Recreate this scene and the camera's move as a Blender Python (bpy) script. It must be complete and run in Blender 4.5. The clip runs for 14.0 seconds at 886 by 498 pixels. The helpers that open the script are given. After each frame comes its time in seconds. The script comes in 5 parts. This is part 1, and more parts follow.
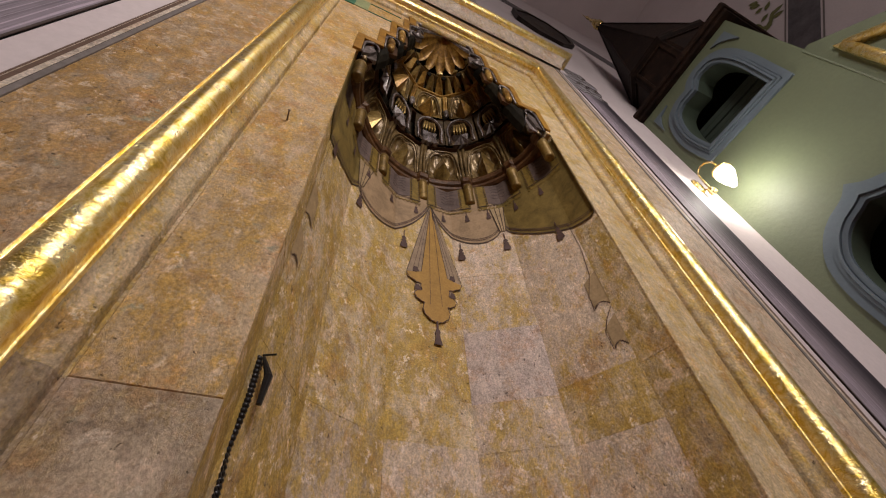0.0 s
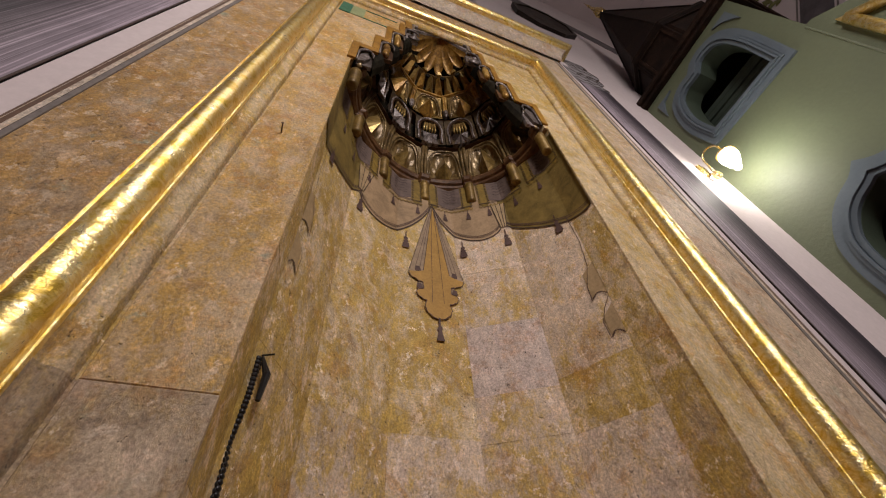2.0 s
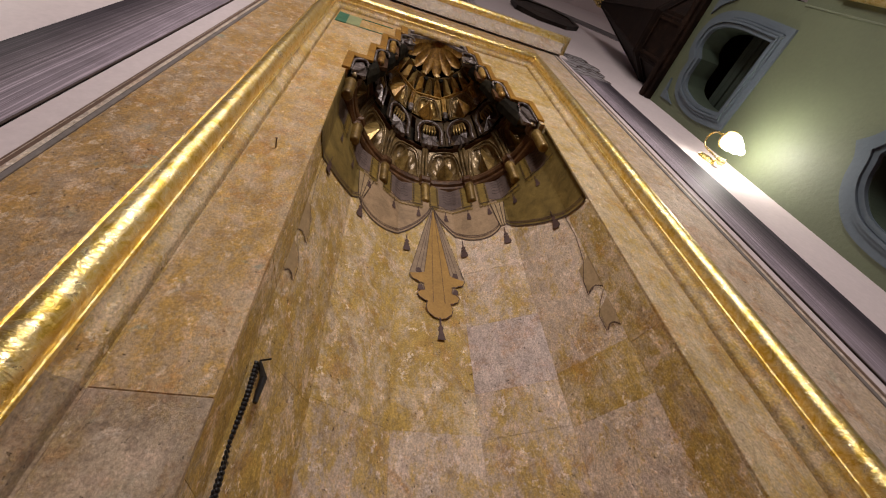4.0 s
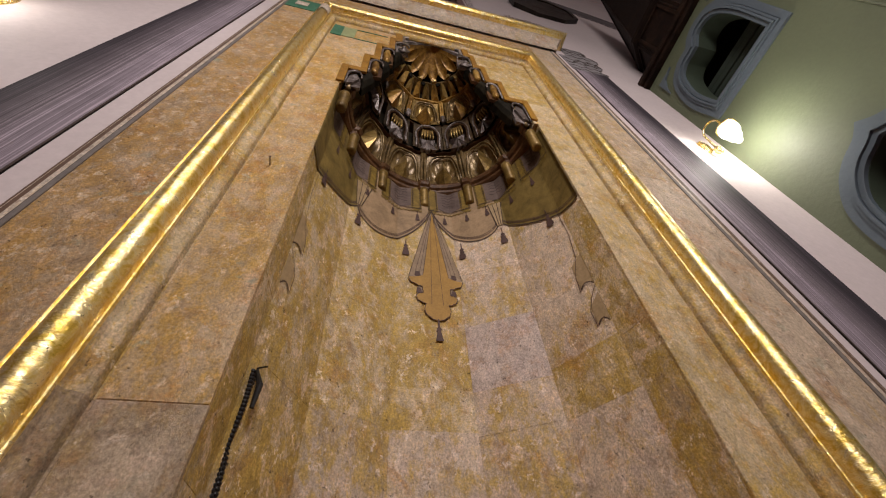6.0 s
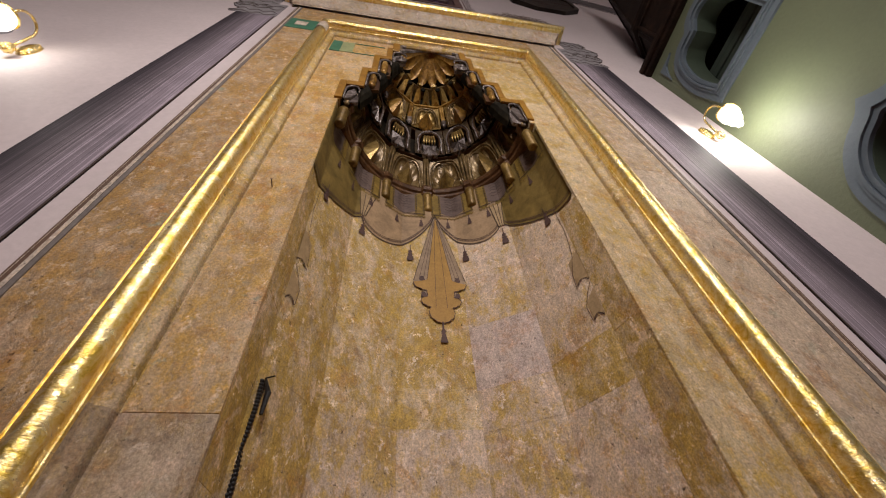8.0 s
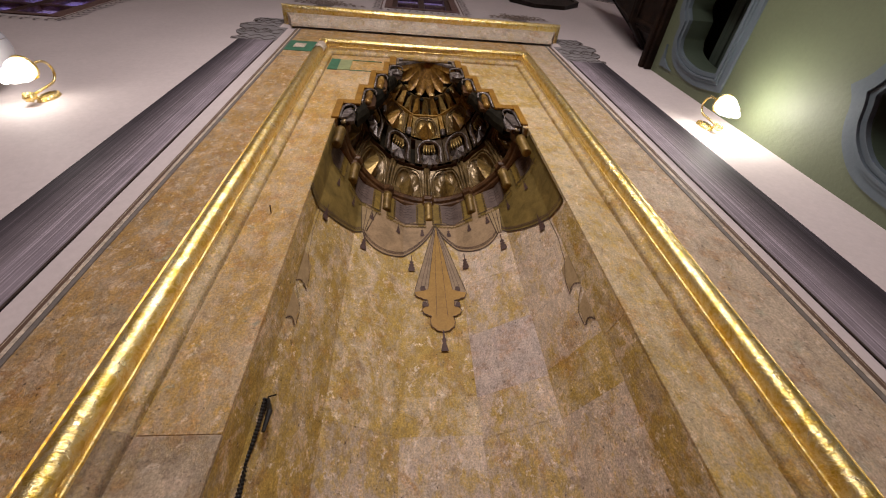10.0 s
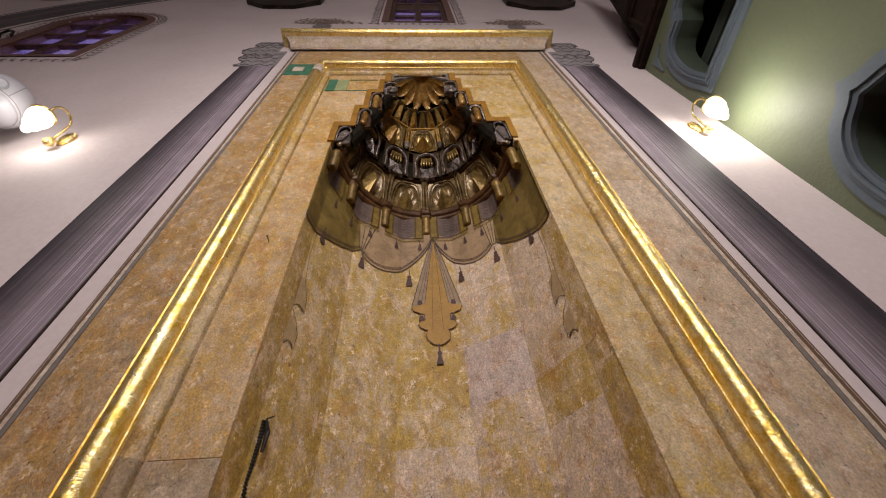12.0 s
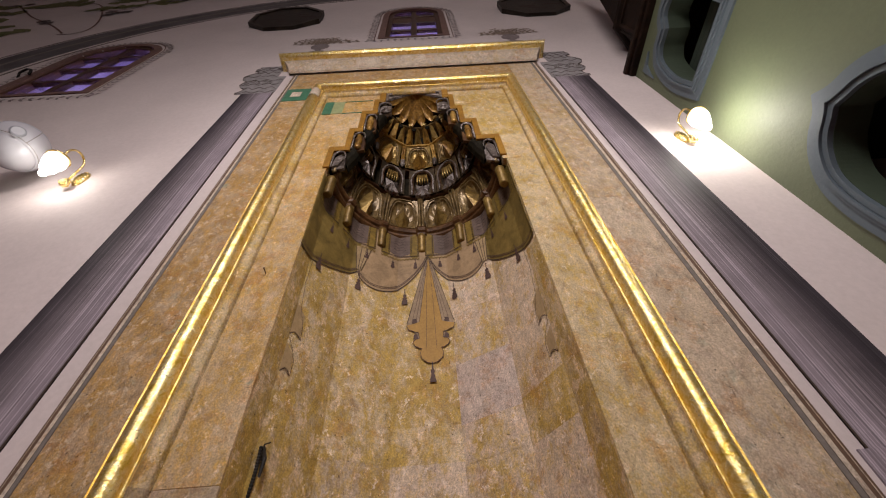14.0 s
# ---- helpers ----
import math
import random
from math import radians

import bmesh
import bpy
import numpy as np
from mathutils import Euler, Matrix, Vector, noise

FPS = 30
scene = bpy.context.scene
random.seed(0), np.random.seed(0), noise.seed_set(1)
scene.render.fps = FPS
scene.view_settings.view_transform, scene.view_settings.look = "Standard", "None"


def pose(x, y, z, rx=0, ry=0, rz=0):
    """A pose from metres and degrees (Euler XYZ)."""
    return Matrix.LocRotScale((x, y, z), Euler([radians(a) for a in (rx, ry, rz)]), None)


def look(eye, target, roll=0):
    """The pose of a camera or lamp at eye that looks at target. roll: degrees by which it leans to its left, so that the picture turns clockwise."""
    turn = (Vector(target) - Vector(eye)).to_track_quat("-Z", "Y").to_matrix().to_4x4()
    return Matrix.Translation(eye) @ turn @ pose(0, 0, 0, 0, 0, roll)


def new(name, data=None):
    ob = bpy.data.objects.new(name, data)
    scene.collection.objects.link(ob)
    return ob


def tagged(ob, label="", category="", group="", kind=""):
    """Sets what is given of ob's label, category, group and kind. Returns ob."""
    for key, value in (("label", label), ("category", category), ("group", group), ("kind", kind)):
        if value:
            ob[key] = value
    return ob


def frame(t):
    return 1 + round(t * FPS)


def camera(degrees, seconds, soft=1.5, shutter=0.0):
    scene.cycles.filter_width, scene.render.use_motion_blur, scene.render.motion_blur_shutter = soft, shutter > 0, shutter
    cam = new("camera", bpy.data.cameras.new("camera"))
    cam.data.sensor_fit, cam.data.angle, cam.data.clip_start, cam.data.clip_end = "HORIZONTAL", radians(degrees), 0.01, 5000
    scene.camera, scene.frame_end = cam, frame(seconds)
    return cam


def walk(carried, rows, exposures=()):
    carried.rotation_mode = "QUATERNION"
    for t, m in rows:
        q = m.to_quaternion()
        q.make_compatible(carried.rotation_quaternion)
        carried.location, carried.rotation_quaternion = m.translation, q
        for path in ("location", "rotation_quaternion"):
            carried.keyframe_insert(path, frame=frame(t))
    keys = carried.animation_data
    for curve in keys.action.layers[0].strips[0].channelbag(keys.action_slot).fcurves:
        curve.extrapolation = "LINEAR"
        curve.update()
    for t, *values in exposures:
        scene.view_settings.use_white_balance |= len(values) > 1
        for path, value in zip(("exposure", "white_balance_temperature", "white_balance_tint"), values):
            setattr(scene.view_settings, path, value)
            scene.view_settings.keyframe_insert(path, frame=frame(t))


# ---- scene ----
cam = camera(96.2, 14.0, 1.15)
METRES, EYE, TILT, LEAN, TURN = 0.85, 1.0, 0.0, -0.9, -29.0
ROWS = [
    (0.0, 0.0, 0.0, 0.0, 4.8, 48.69, 4.23),
    (0.5, 0.0201, -0.0046, -0.0079, 5.73, 48.7, 4.29),
    (1.0, 0.0409, -0.0098, -0.0181, 6.66, 48.71, 4.31),
    (1.5, 0.0626, -0.0154, -0.0296, 7.58, 48.72, 4.31),
    (2.0, 0.0838, -0.0209, -0.0403, 8.54, 48.74, 4.31),
    (2.5, 0.1051, -0.0264, -0.0495, 9.48, 48.76, 4.31),
    (3.0, 0.1276, -0.0317, -0.0569, 10.42, 48.77, 4.31),
    (5.5, 0.2575, -0.0649, -0.0991, 14.64, 48.9, 4.35),
    (6.0, 0.2849, -0.0727, -0.1077, 15.64, 48.93, 4.4),
    (6.5, 0.3137, -0.0814, -0.1163, 16.79, 48.95, 4.43),
    (7.0, 0.343, -0.0906, -0.1263, 17.94, 48.97, 4.43),
    (7.5, 0.3727, -0.1005, -0.1375, 19.11, 49.0, 4.43),
    (8.0, 0.4032, -0.1115, -0.1487, 20.21, 49.02, 4.46),
    (10.5, 0.592, -0.1642, -0.1677, 25.44, 49.19, 4.38),
    (11.0, 0.6347, -0.1774, -0.1715, 26.35, 49.23, 4.36),
    (11.5, 0.6814, -0.1919, -0.1755, 27.22, 49.27, 4.32),
    (12.0, 0.7302, -0.2076, -0.1789, 28.04, 49.31, 4.26),
    (12.5, 0.7807, -0.2242, -0.1813, 28.84, 49.35, 4.2),
    (13.0, 0.8302, -0.241, -0.182, 29.57, 49.39, 4.18),
    (13.5, 0.8804, -0.2585, -0.1807, 30.28, 49.43, 4.18),
    (14.0, 0.9311, -0.2763, -0.1779, 31.0, 49.47, 4.18),
]
walk(cam, [(t, pose(-0.497, -0.59, EYE, TILT, LEAN, 0) @ pose(0, 0, 0, 0, 0, TURN) @ pose(METRES * x, METRES * y, METRES * z, 90 + pitch, roll, yaw)) for t, x, y, z, yaw, pitch, roll in ROWS], [(0.0, -0.07), (6.5, -0.02), (14.0, 0.02)])

# ---- light ----
world = bpy.data.worlds.new("world")
scene.world = world
world.use_nodes = True
world.node_tree.nodes["Background"].inputs[0].default_value = (0.16, 0.14, 0.2, 1)
world.node_tree.nodes["Background"].inputs[1].default_value = 0.05


def lamp(name, kind, place, power, colour, size=0.1, target=None):
    data = bpy.data.lights.new(name, kind)
    data.energy, data.color = power, colour
    if kind == "AREA":
        data.shape, data.size = "DISK", size
    else:
        data.shadow_soft_size = size
    ob = new(name, data)
    ob.matrix_world = look(place, target) if target else Matrix.Translation(place)
    return ob


WARM = (1.0, 0.89, 0.865)
# the hall's chandelier, out of view behind the camera
lamp("chandelier_light", "AREA", (-0.05, -2.8, 3.55), 83, WARM, 1.0, (0.05, -0.3, 1.6))
# added soft fill for the upper wall, stands for no known lamp
lamp("upper_wall_fill", "AREA", (0.3, -6.5, 5.6), 108, WARM, 3.0, (0.9, 0, 5.9))

# ---- materials ----


class Mat:
    """A small builder of node materials."""

    def __init__(self, name, rough=0.6, metal=0.0, spec=0.5):
        self.m = bpy.data.materials.new(name)
        self.m.use_nodes = True
        self.t = self.m.node_tree
        self.b = self.t.nodes["Principled BSDF"]
        self.b.inputs["Roughness"].default_value = rough
        self.b.inputs["Metallic"].default_value = metal
        self.b.inputs["Specular IOR Level"].default_value = spec
        self.geo = self.t.nodes.new("ShaderNodeNewGeometry")

    def node(self, kind, **values):
        n = self.t.nodes.new(kind)
        for k, v in values.items():
            n.inputs[k].default_value = v
        return n

    def link(self, a, b):
        self.t.links.new(a, b)

    def place(self, scale=(1, 1, 1), shift=(0, 0, 0), turn=(0, 0, 0)):
        n = self.node("ShaderNodeMapping", Scale=scale, Location=shift, Rotation=turn)
        self.link(self.geo.outputs["Position"], n.inputs["Vector"])
        return n.outputs[0]

    def noise(self, scale, detail=4.0, rough=0.6, at=None, twist=0.0):
        n = self.node("ShaderNodeTexNoise", Scale=scale, Detail=detail, Roughness=rough, Distortion=twist)
        self.link(at or self.geo.outputs["Position"], n.inputs["Vector"])
        return n.outputs["Fac"]

    def ramp(self, fac, stops, hard=False):
        n = self.t.nodes.new("ShaderNodeValToRGB")
        e = n.color_ramp.elements
        while len(e) < len(stops):
            e.new(0.5)
        for el, (p, c) in zip(e, stops):
            el.position = p
            el.color = (*c, 1) if isinstance(c, tuple) else (c, c, c, 1)
        if hard:
            n.color_ramp.interpolation = "CONSTANT"
        self.link(fac, n.inputs[0])
        return n.outputs[0]

    def mix(self, fac, a, b, kind="MIX"):
        n = self.t.nodes.new("ShaderNodeMix")
        n.data_type, n.blend_type = "RGBA", kind
        for sock, v in ((n.inputs[0], fac), (n.inputs[6], a), (n.inputs[7], b)):
            if isinstance(v, (int, float)):
                sock.default_value = v
            elif isinstance(v, tuple):
                sock.default_value = (*v, 1)
            else:
                self.link(v, sock)
        return n.outputs[2]

    def math(self, op, a, b=0.0):
        n = self.t.nodes.new("ShaderNodeMath")
        n.operation = op
        for sock, v in ((n.inputs[0], a), (n.inputs[1], b)):
            if isinstance(v, (int, float)):
                sock.default_value = v
            else:
                self.link(v, sock)
        return n.outputs[0]

    def random(self):
        return self.t.nodes.new("ShaderNodeObjectInfo").outputs["Random"]

    def colour(self, v):
        if isinstance(v, tuple):
            self.b.inputs["Base Color"].default_value = (*v, 1)
        else:
            self.link(v, self.b.inputs["Base Color"])
        return self

    def bump(self, height, strength=0.3, distance=0.004):
        n = self.node("ShaderNodeBump", Strength=strength, Distance=distance)
        self.link(height, n.inputs["Height"])
        self.link(n.outputs[0], self.b.inputs["Normal"])
        return self


def stone_material(name, pale, tan, ochre, amount, shift, green=0.0, vary=0.10, chip=0.575, dirty=0.55, tool=0.15):
    """Limestone with the remains of an ochre wash: patches, brushed flakes, grain and chips."""
    k = Mat(name, 0.66, 0, 0.35)
    r = k.random()
    big = k.noise(5.0, 7, 0.66, k.place((1, 1, 0.7), shift), 0.2)
    mid = k.noise(10, 9, 0.78, k.place((1, 1, 0.6), shift, (0.1, 0.2, 0.1)), 0.2)
    flake = k.noise(32, 9, 0.85, k.place((1.0, 1.0, 0.6), shift, (0.15, 0.25, 0.2)), 0.25)
    fine = k.noise(150, 6, 0.75)
    wash = k.math("ADD", k.math("MULTIPLY", big, 0.22), k.math("MULTIPLY", mid, 0.40))
    wash = k.math("ADD", wash, k.math("MULTIPLY", flake, 0.54))
    wash = k.math("ADD", wash, k.math("MULTIPLY", k.math("SUBTRACT", r, 0.5), vary))
    base = k.ramp(k.noise(5, 8, 0.7, k.place((1, 1, 0.8), (7, 3, 1)), 0.7), [(0.32, tan), (0.5, (tan[0] * 0.45 + pale[0] * 0.55, tan[1] * 0.45 + pale[1] * 0.55, tan[2] * 0.45 + pale[2] * 0.55)), (0.68, pale)])
    mask = k.ramp(wash, [(amount - 0.055, 0.06), (amount - 0.010, 0.40), (amount + 0.016, 0.80), (amount + 0.065, 1.0)])
    deep = k.ramp(mid, [(0.34, (ochre[0] * 1.12, ochre[1] * 1.12, ochre[2] * 1.5)), (0.52, ochre), (0.7, (ochre[0] * 0.74, ochre[1] * 0.68, ochre[2] * 0.55))])
    c = k.mix(mask, base, deep)
    rust = k.ramp(k.noise(7.5, 9, 0.8, k.place((1, 1, 1), (2, 9, 4)), 0.3), [(0.52, 0.0), (0.62, 0.6)])
    c = k.mix(rust, c, (ochre[0] * 0.95, ochre[1] * 0.72, ochre[2] * 0.7))
    blush = k.ramp(k.noise(13, 7, 0.75, k.place((1, 1, 0.8), (9, 4, 6)), 0.4), [(0.53, 0.0), (0.60, 0.65)])
    c = k.mix(blush, c, (pale[0] * 0.98, pale[1] * 0.93, pale[2] * 0.96))
    dirt = k.ramp(k.noise(9.5, 9, 0.8, k.place((1, 1, 1), (6, 2, 8)), 0.3), [(0.53, 0.0), (0.63, dirty)])
    c = k.mix(dirt, c, (tan[0] * 0.5, tan[1] * 0.45, tan[2] * 0.45))
    chips = k.ramp(k.noise(24, 8, 0.8, k.place((1.0, 1.0, 0.9), (5, 5, 5)), 0.2), [(chip, 0.0), (chip + 0.03, 0.85)])
    c = k.mix(chips, c, (pale[0] * 1.12, pale[1] * 1.14, pale[2] * 1.2))
    if green:
        spots = k.ramp(k.noise(11, 6, 0.68, k.place((1, 1, 1), (1, 8, 3))), [(0.60, 0.0), (0.67, green)])
        c = k.mix(spots, c, (0.27, 0.33, 0.25))
    pits = k.ramp(k.noise(60, 5, 0.7, k.place((1, 1, 1), (3, 1, 1))), [(0.315, 0.25), (0.37, 1.0)])
    c = k.mix(1.0, c, pits, "MULTIPLY")
    c = k.mix(1.0, c, k.ramp(fine, [(0.30, 0.55), (0.5, 1.0), (0.70, 1.48)]), "MULTIPLY")
    c = k.mix(1.0, c, k.ramp(flake, [(0.34, 0.62), (0.5, 1.0), (0.66, 1.40)]), "MULTIPLY")
    k.colour(c)
    h = k.math("ADD", k.math("MULTIPLY", fine, 0.25), k.math("MULTIPLY", flake, 0.7))
    h = k.math("ADD", h, k.math("MULTIPLY", mask, 0.25))
    # slanting marks of the mason's tool
    tooled = k.noise(130, 3, 0.6, k.place((1, 1, 0.16), shift, (0.5, 0.65, 0)))
    h = k.math("ADD", h, k.math("MULTIPLY", tooled, tool))
    k.bump(k.math("ADD", h, pits), 0.7, 0.005)
    return k.m


PANEL = stone_material("washed_limestone", (0.63, 0.485, 0.31), (0.525, 0.375, 0.20), (0.485, 0.305, 0.082), 0.565, (0, 0, 0), 0.7, 0.1, 0.57, 0.4)
OUTER = stone_material("worn_limestone", (0.53, 0.405, 0.262), (0.39, 0.27, 0.145), (0.40, 0.24, 0.072), 0.555, (4, 2, 9), 0.7, 0.1, 0.55, 0.55)
NICHE = stone_material("niche_limestone", (0.760, 0.636, 0.455), (0.645, 0.510, 0.320), (0.450, 0.310, 0.078), 0.556, (8, 5, 2), 0.0, 0.05, 0.585, 0.5, 0.5)
BARE = stone_material("bare_limestone", (0.683, 0.566, 0.448), (0.594, 0.470, 0.347), (0.470, 0.330, 0.101), 0.598, (8, 5, 2), 0.0, 0.07, 0.57, 0.45, 0.4)
MAUVESTONE = stone_material("mauve_grey_limestone", (0.570, 0.479, 0.422), (0.490, 0.399, 0.342), (0.456, 0.353, 0.205), 0.66, (3, 8, 1), 0.0, 0.05, 0.60, 0.3, 0.4)
GREYSTONE = stone_material("grey_limestone", (0.520, 0.420, 0.300), (0.420, 0.320, 0.215), (0.360, 0.265, 0.130), 0.63, (2, 7, 3), 0.3)
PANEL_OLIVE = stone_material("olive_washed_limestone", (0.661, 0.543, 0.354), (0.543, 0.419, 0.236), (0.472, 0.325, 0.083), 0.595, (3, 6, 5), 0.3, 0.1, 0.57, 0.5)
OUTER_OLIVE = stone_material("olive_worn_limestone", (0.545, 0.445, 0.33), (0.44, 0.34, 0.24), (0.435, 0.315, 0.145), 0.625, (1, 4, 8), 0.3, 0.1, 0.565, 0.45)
CREAM = stone_material("cream_limestone", (0.627, 0.549, 0.448), (0.493, 0.414, 0.325), (0.448, 0.347, 0.202), 0.64, (6, 1, 7))


def plaster_material(name, colour, vary=0.12, relief=0.15, rough=0.7):
    k = Mat(name, rough, 0, 0.3)
    a = k.noise(1.3, 5, 0.6)
    b = k.noise(45, 4, 0.6)
    c = k.mix(1.0, colour, k.ramp(a, [(0.3, 1 - vary), (0.7, 1 + vary * 0.6)]), "MULTIPLY")
    c = k.mix(1.0, c, k.ramp(b, [(0.3, 0.95), (0.7, 1.04)]), "MULTIPLY")
    k.colour(c)
    k.bump(k.math("ADD", b, k.noise(9, 4, 0.5)), relief, 0.006)
    return k.m


WHITE = plaster_material("white_plaster", (0.61, 0.54, 0.535), 0.08, 0.12)
GREEN = plaster_material("green_paint", (0.108, 0.130, 0.074), 0.16, 0.3, 0.6)
GREEN.node_tree.nodes["Principled BSDF"].inputs["Specular IOR Level"].default_value = 0.6
BLUE = plaster_material("blue_grey_paint", (0.105, 0.135, 0.158), 0.14, 0.2, 0.45)
# darker green that carries the shade of the opening reveals
REVEAL = plaster_material("reveal_shade_green", (0.055, 0.075, 0.052), 0.2, 0.2, 0.55)
# the tower's green with the shade of its inside in the colour
SHADED_GREEN = plaster_material("shaded_green_paint", (0.03, 0.042, 0.032), 0.2, 0.2, 0.6)


def gold_material(name="gold_leaf", rough=0.26):
    """Hand-laid gold leaf: crinkled leaf edges across the roll, browned wear."""
    k = Mat(name, rough, 0.88)
    wear = k.noise(30, 9, 0.8, None, 0.9)
    ripple = k.noise(120, 4.0, 0.65, k.place((0.40, 0.40, 1.0)), 0.9)
    fine = k.noise(170, 3.0, 0.6)
    k.colour(k.ramp(wear, [(0.30, (0.40, 0.25, 0.03)), (0.42, (0.78, 0.54, 0.09)), (0.58, (1.0, 0.85, 0.48))]))
    k.link(k.ramp(wear, [(0.3, rough + 0.14), (0.7, rough - 0.03)]), k.b.inputs["Roughness"])
    k.bump(k.math("ADD", k.math("MULTIPLY", fine, 0.35), k.math("MULTIPLY", ripple, 1.0)), 0.75, 0.0035)
    return k.m


GOLD = gold_material()


def carved_material(name, dark, mid, light, metal=0.35, rough=0.36, scale=14, spec=0.5):
    """Old painted and gilded carving, browned in patches."""
    k = Mat(name, rough, metal, spec)
    r = k.random()
    n = k.math("ADD", k.noise(scale, 6, 0.65, None, 0.8), k.math("MULTIPLY", k.math("SUBTRACT", r, 0.5), 0.22))
    f = k.noise(95, 4, 0.6)
    c = k.ramp(n, [(0.3, dark), (0.52, mid), (0.7, light)])
    c = k.mix(1.0, c, k.ramp(f, [(0.3, 0.75), (0.7, 1.15)]), "MULTIPLY")
    k.colour(c)
    k.bump(k.math("ADD", f, n), 0.35, 0.003)
    return k.m


CARVED = carved_material("browned_gilding", (0.05, 0.030, 0.012), (0.165, 0.108, 0.040), (0.31, 0.22, 0.095), 0.25, 0.34, 18)
GILT = carved_material("ochre_gilding", (0.12, 0.058, 0.014), (0.35, 0.19, 0.035), (0.56, 0.36, 0.11), 0.25, 0.36, 24)
BOSS = carved_material("gilded_boss", (0.11, 0.065, 0.018), (0.32, 0.21, 0.06), (0.52, 0.38, 0.15), 0.5, 0.36, 16)
SILVER = carved_material("silver_paint", (0.045, 0.034, 0.026), (0.17, 0.14, 0.125), (0.46, 0.42, 0.40), 0.2, 0.40, 34)
# sooty black of the brackets; also stands for shade in the hood's gaps
DARK = carved_material("sooty_wood_and_shade", (0.006, 0.006, 0.004), (0.013, 0.011, 0.007), (0.03, 0.025, 0.015), 0.0, 0.75, 14, 0.1)
# dark bronze, made darker still for the shade inside the pockets
CELLS = carved_material("shaded_dark_bronze", (0.018, 0.013, 0.008), (0.06, 0.04, 0.02), (0.13, 0.09, 0.045), 0.15, 0.42, 18)
MOULD = carved_material("brown_moulding", (0.035, 0.015, 0.006), (0.075, 0.034, 0.012), (0.14, 0.070, 0.026), 0.0, 0.5, 14, 0.3)
OCHRE = carved_material("ochre_paint", (0.20, 0.09, 0.004), (0.29, 0.138, 0.007), (0.36, 0.18, 0.012), 0.0, 0.55, 8)
STUB = carved_material("bronze_paint", (0.09, 0.055, 0.014), (0.2, 0.125, 0.03), (0.32, 0.21, 0.06), 0.3, 0.4)
WALNUT = carved_material("dark_walnut", (0.007, 0.004, 0.003), (0.015, 0.008, 0.005), (0.032, 0.017, 0.010), 0.0, 0.6, 9, 0.12)
PLAQUE = carved_material("dark_plaque", (0.010, 0.008, 0.006), (0.02, 0.016, 0.012), (0.045, 0.036, 0.026), 0.0, 0.45, 6, 0.2)


def paint(name, colour, vary=0.25, rough=0.65, scale=18):
    k = Mat(name, rough, 0, 0.3)
    n = k.noise(scale, 6, 0.65, None, 0.6)
    f = k.noise(90, 4, 0.6)
    c = k.mix(1.0, colour, k.ramp(n, [(0.3, 1 - vary), (0.7, 1 + vary)]), "MULTIPLY")
    k.colour(k.mix(1.0, c, k.ramp(f, [(0.3, 0.85), (0.7, 1.1)]), "MULTIPLY"))
    k.bump(f, 0.25, 0.003)
    return k.m


CLOTH_OLIVE = paint("olive_wall_paint", (0.185, 0.13, 0.036), 0.4, 0.6, 11)
CLOTH_PINK = paint("dusty_pink_wall_paint", (0.33, 0.23, 0.13), 0.28, 0.65, 12)
CLOTH_PLUM = paint("plum_wall_paint", (0.125, 0.09, 0.075), 0.3, 0.65, 16)
CLOTH_YELLOW = paint("yellow_band_paint", (0.19, 0.125, 0.024), 0.45, 0.6, 25)
CLOTH_OCHRE = paint("ochre_wall_paint", (0.37, 0.215, 0.05), 0.16, 0.6, 14)
CLOTH_CREAM = paint("pale_tan_wall_paint", (0.36, 0.26, 0.14), 0.25, 0.65, 14)
CLOTH_GREY = paint("taupe_wall_paint", (0.30, 0.22, 0.14), 0.2, 0.65, 14)
LINE = paint("umber_line_paint", (0.055, 0.036, 0.028), 0.3)
TASSEL = paint("tassel_paint", (0.085, 0.05, 0.042), 0.3)
CAPITAL = paint("grey_capital_paint", (0.25, 0.235, 0.24), 0.35, 0.7, 22)
GREYLINE = paint("grey_line_paint", (0.18, 0.158, 0.142), 0.2)
BROWNLINE = paint("brown_line_paint", (0.125, 0.075, 0.05), 0.2)
TEAL = paint("teal_paint_test_patch", (0.055, 0.17, 0.10), 0.25)
MINT = paint("pale_green_paint_test_patch", (0.30, 0.34, 0.17), 0.15)
LEAF = paint("sage_leaf_paint", (0.15, 0.155, 0.06), 0.35, 0.7, 30)
SPRAY = paint("brown_grey_spray_paint", (0.24, 0.185, 0.15), 0.35, 0.7, 30)
FLOWER = paint("grey_flower_paint", (0.20, 0.165, 0.165), 0.3, 0.7, 30)
MAUVE = paint("mauve_border_paint", (0.17, 0.10, 0.085), 0.2)
BANDGREY = paint("painted_arch_grey", (0.11, 0.10, 0.105), 0.3, 0.7, 5)
BLACK = paint("black_beads", (0.012, 0.011, 0.011), 0.2, 0.35)
WOOD = carved_material("window_wood", (0.035, 0.015, 0.009), (0.07, 0.03, 0.016), (0.12, 0.055, 0.03), 0.0, 0.45)


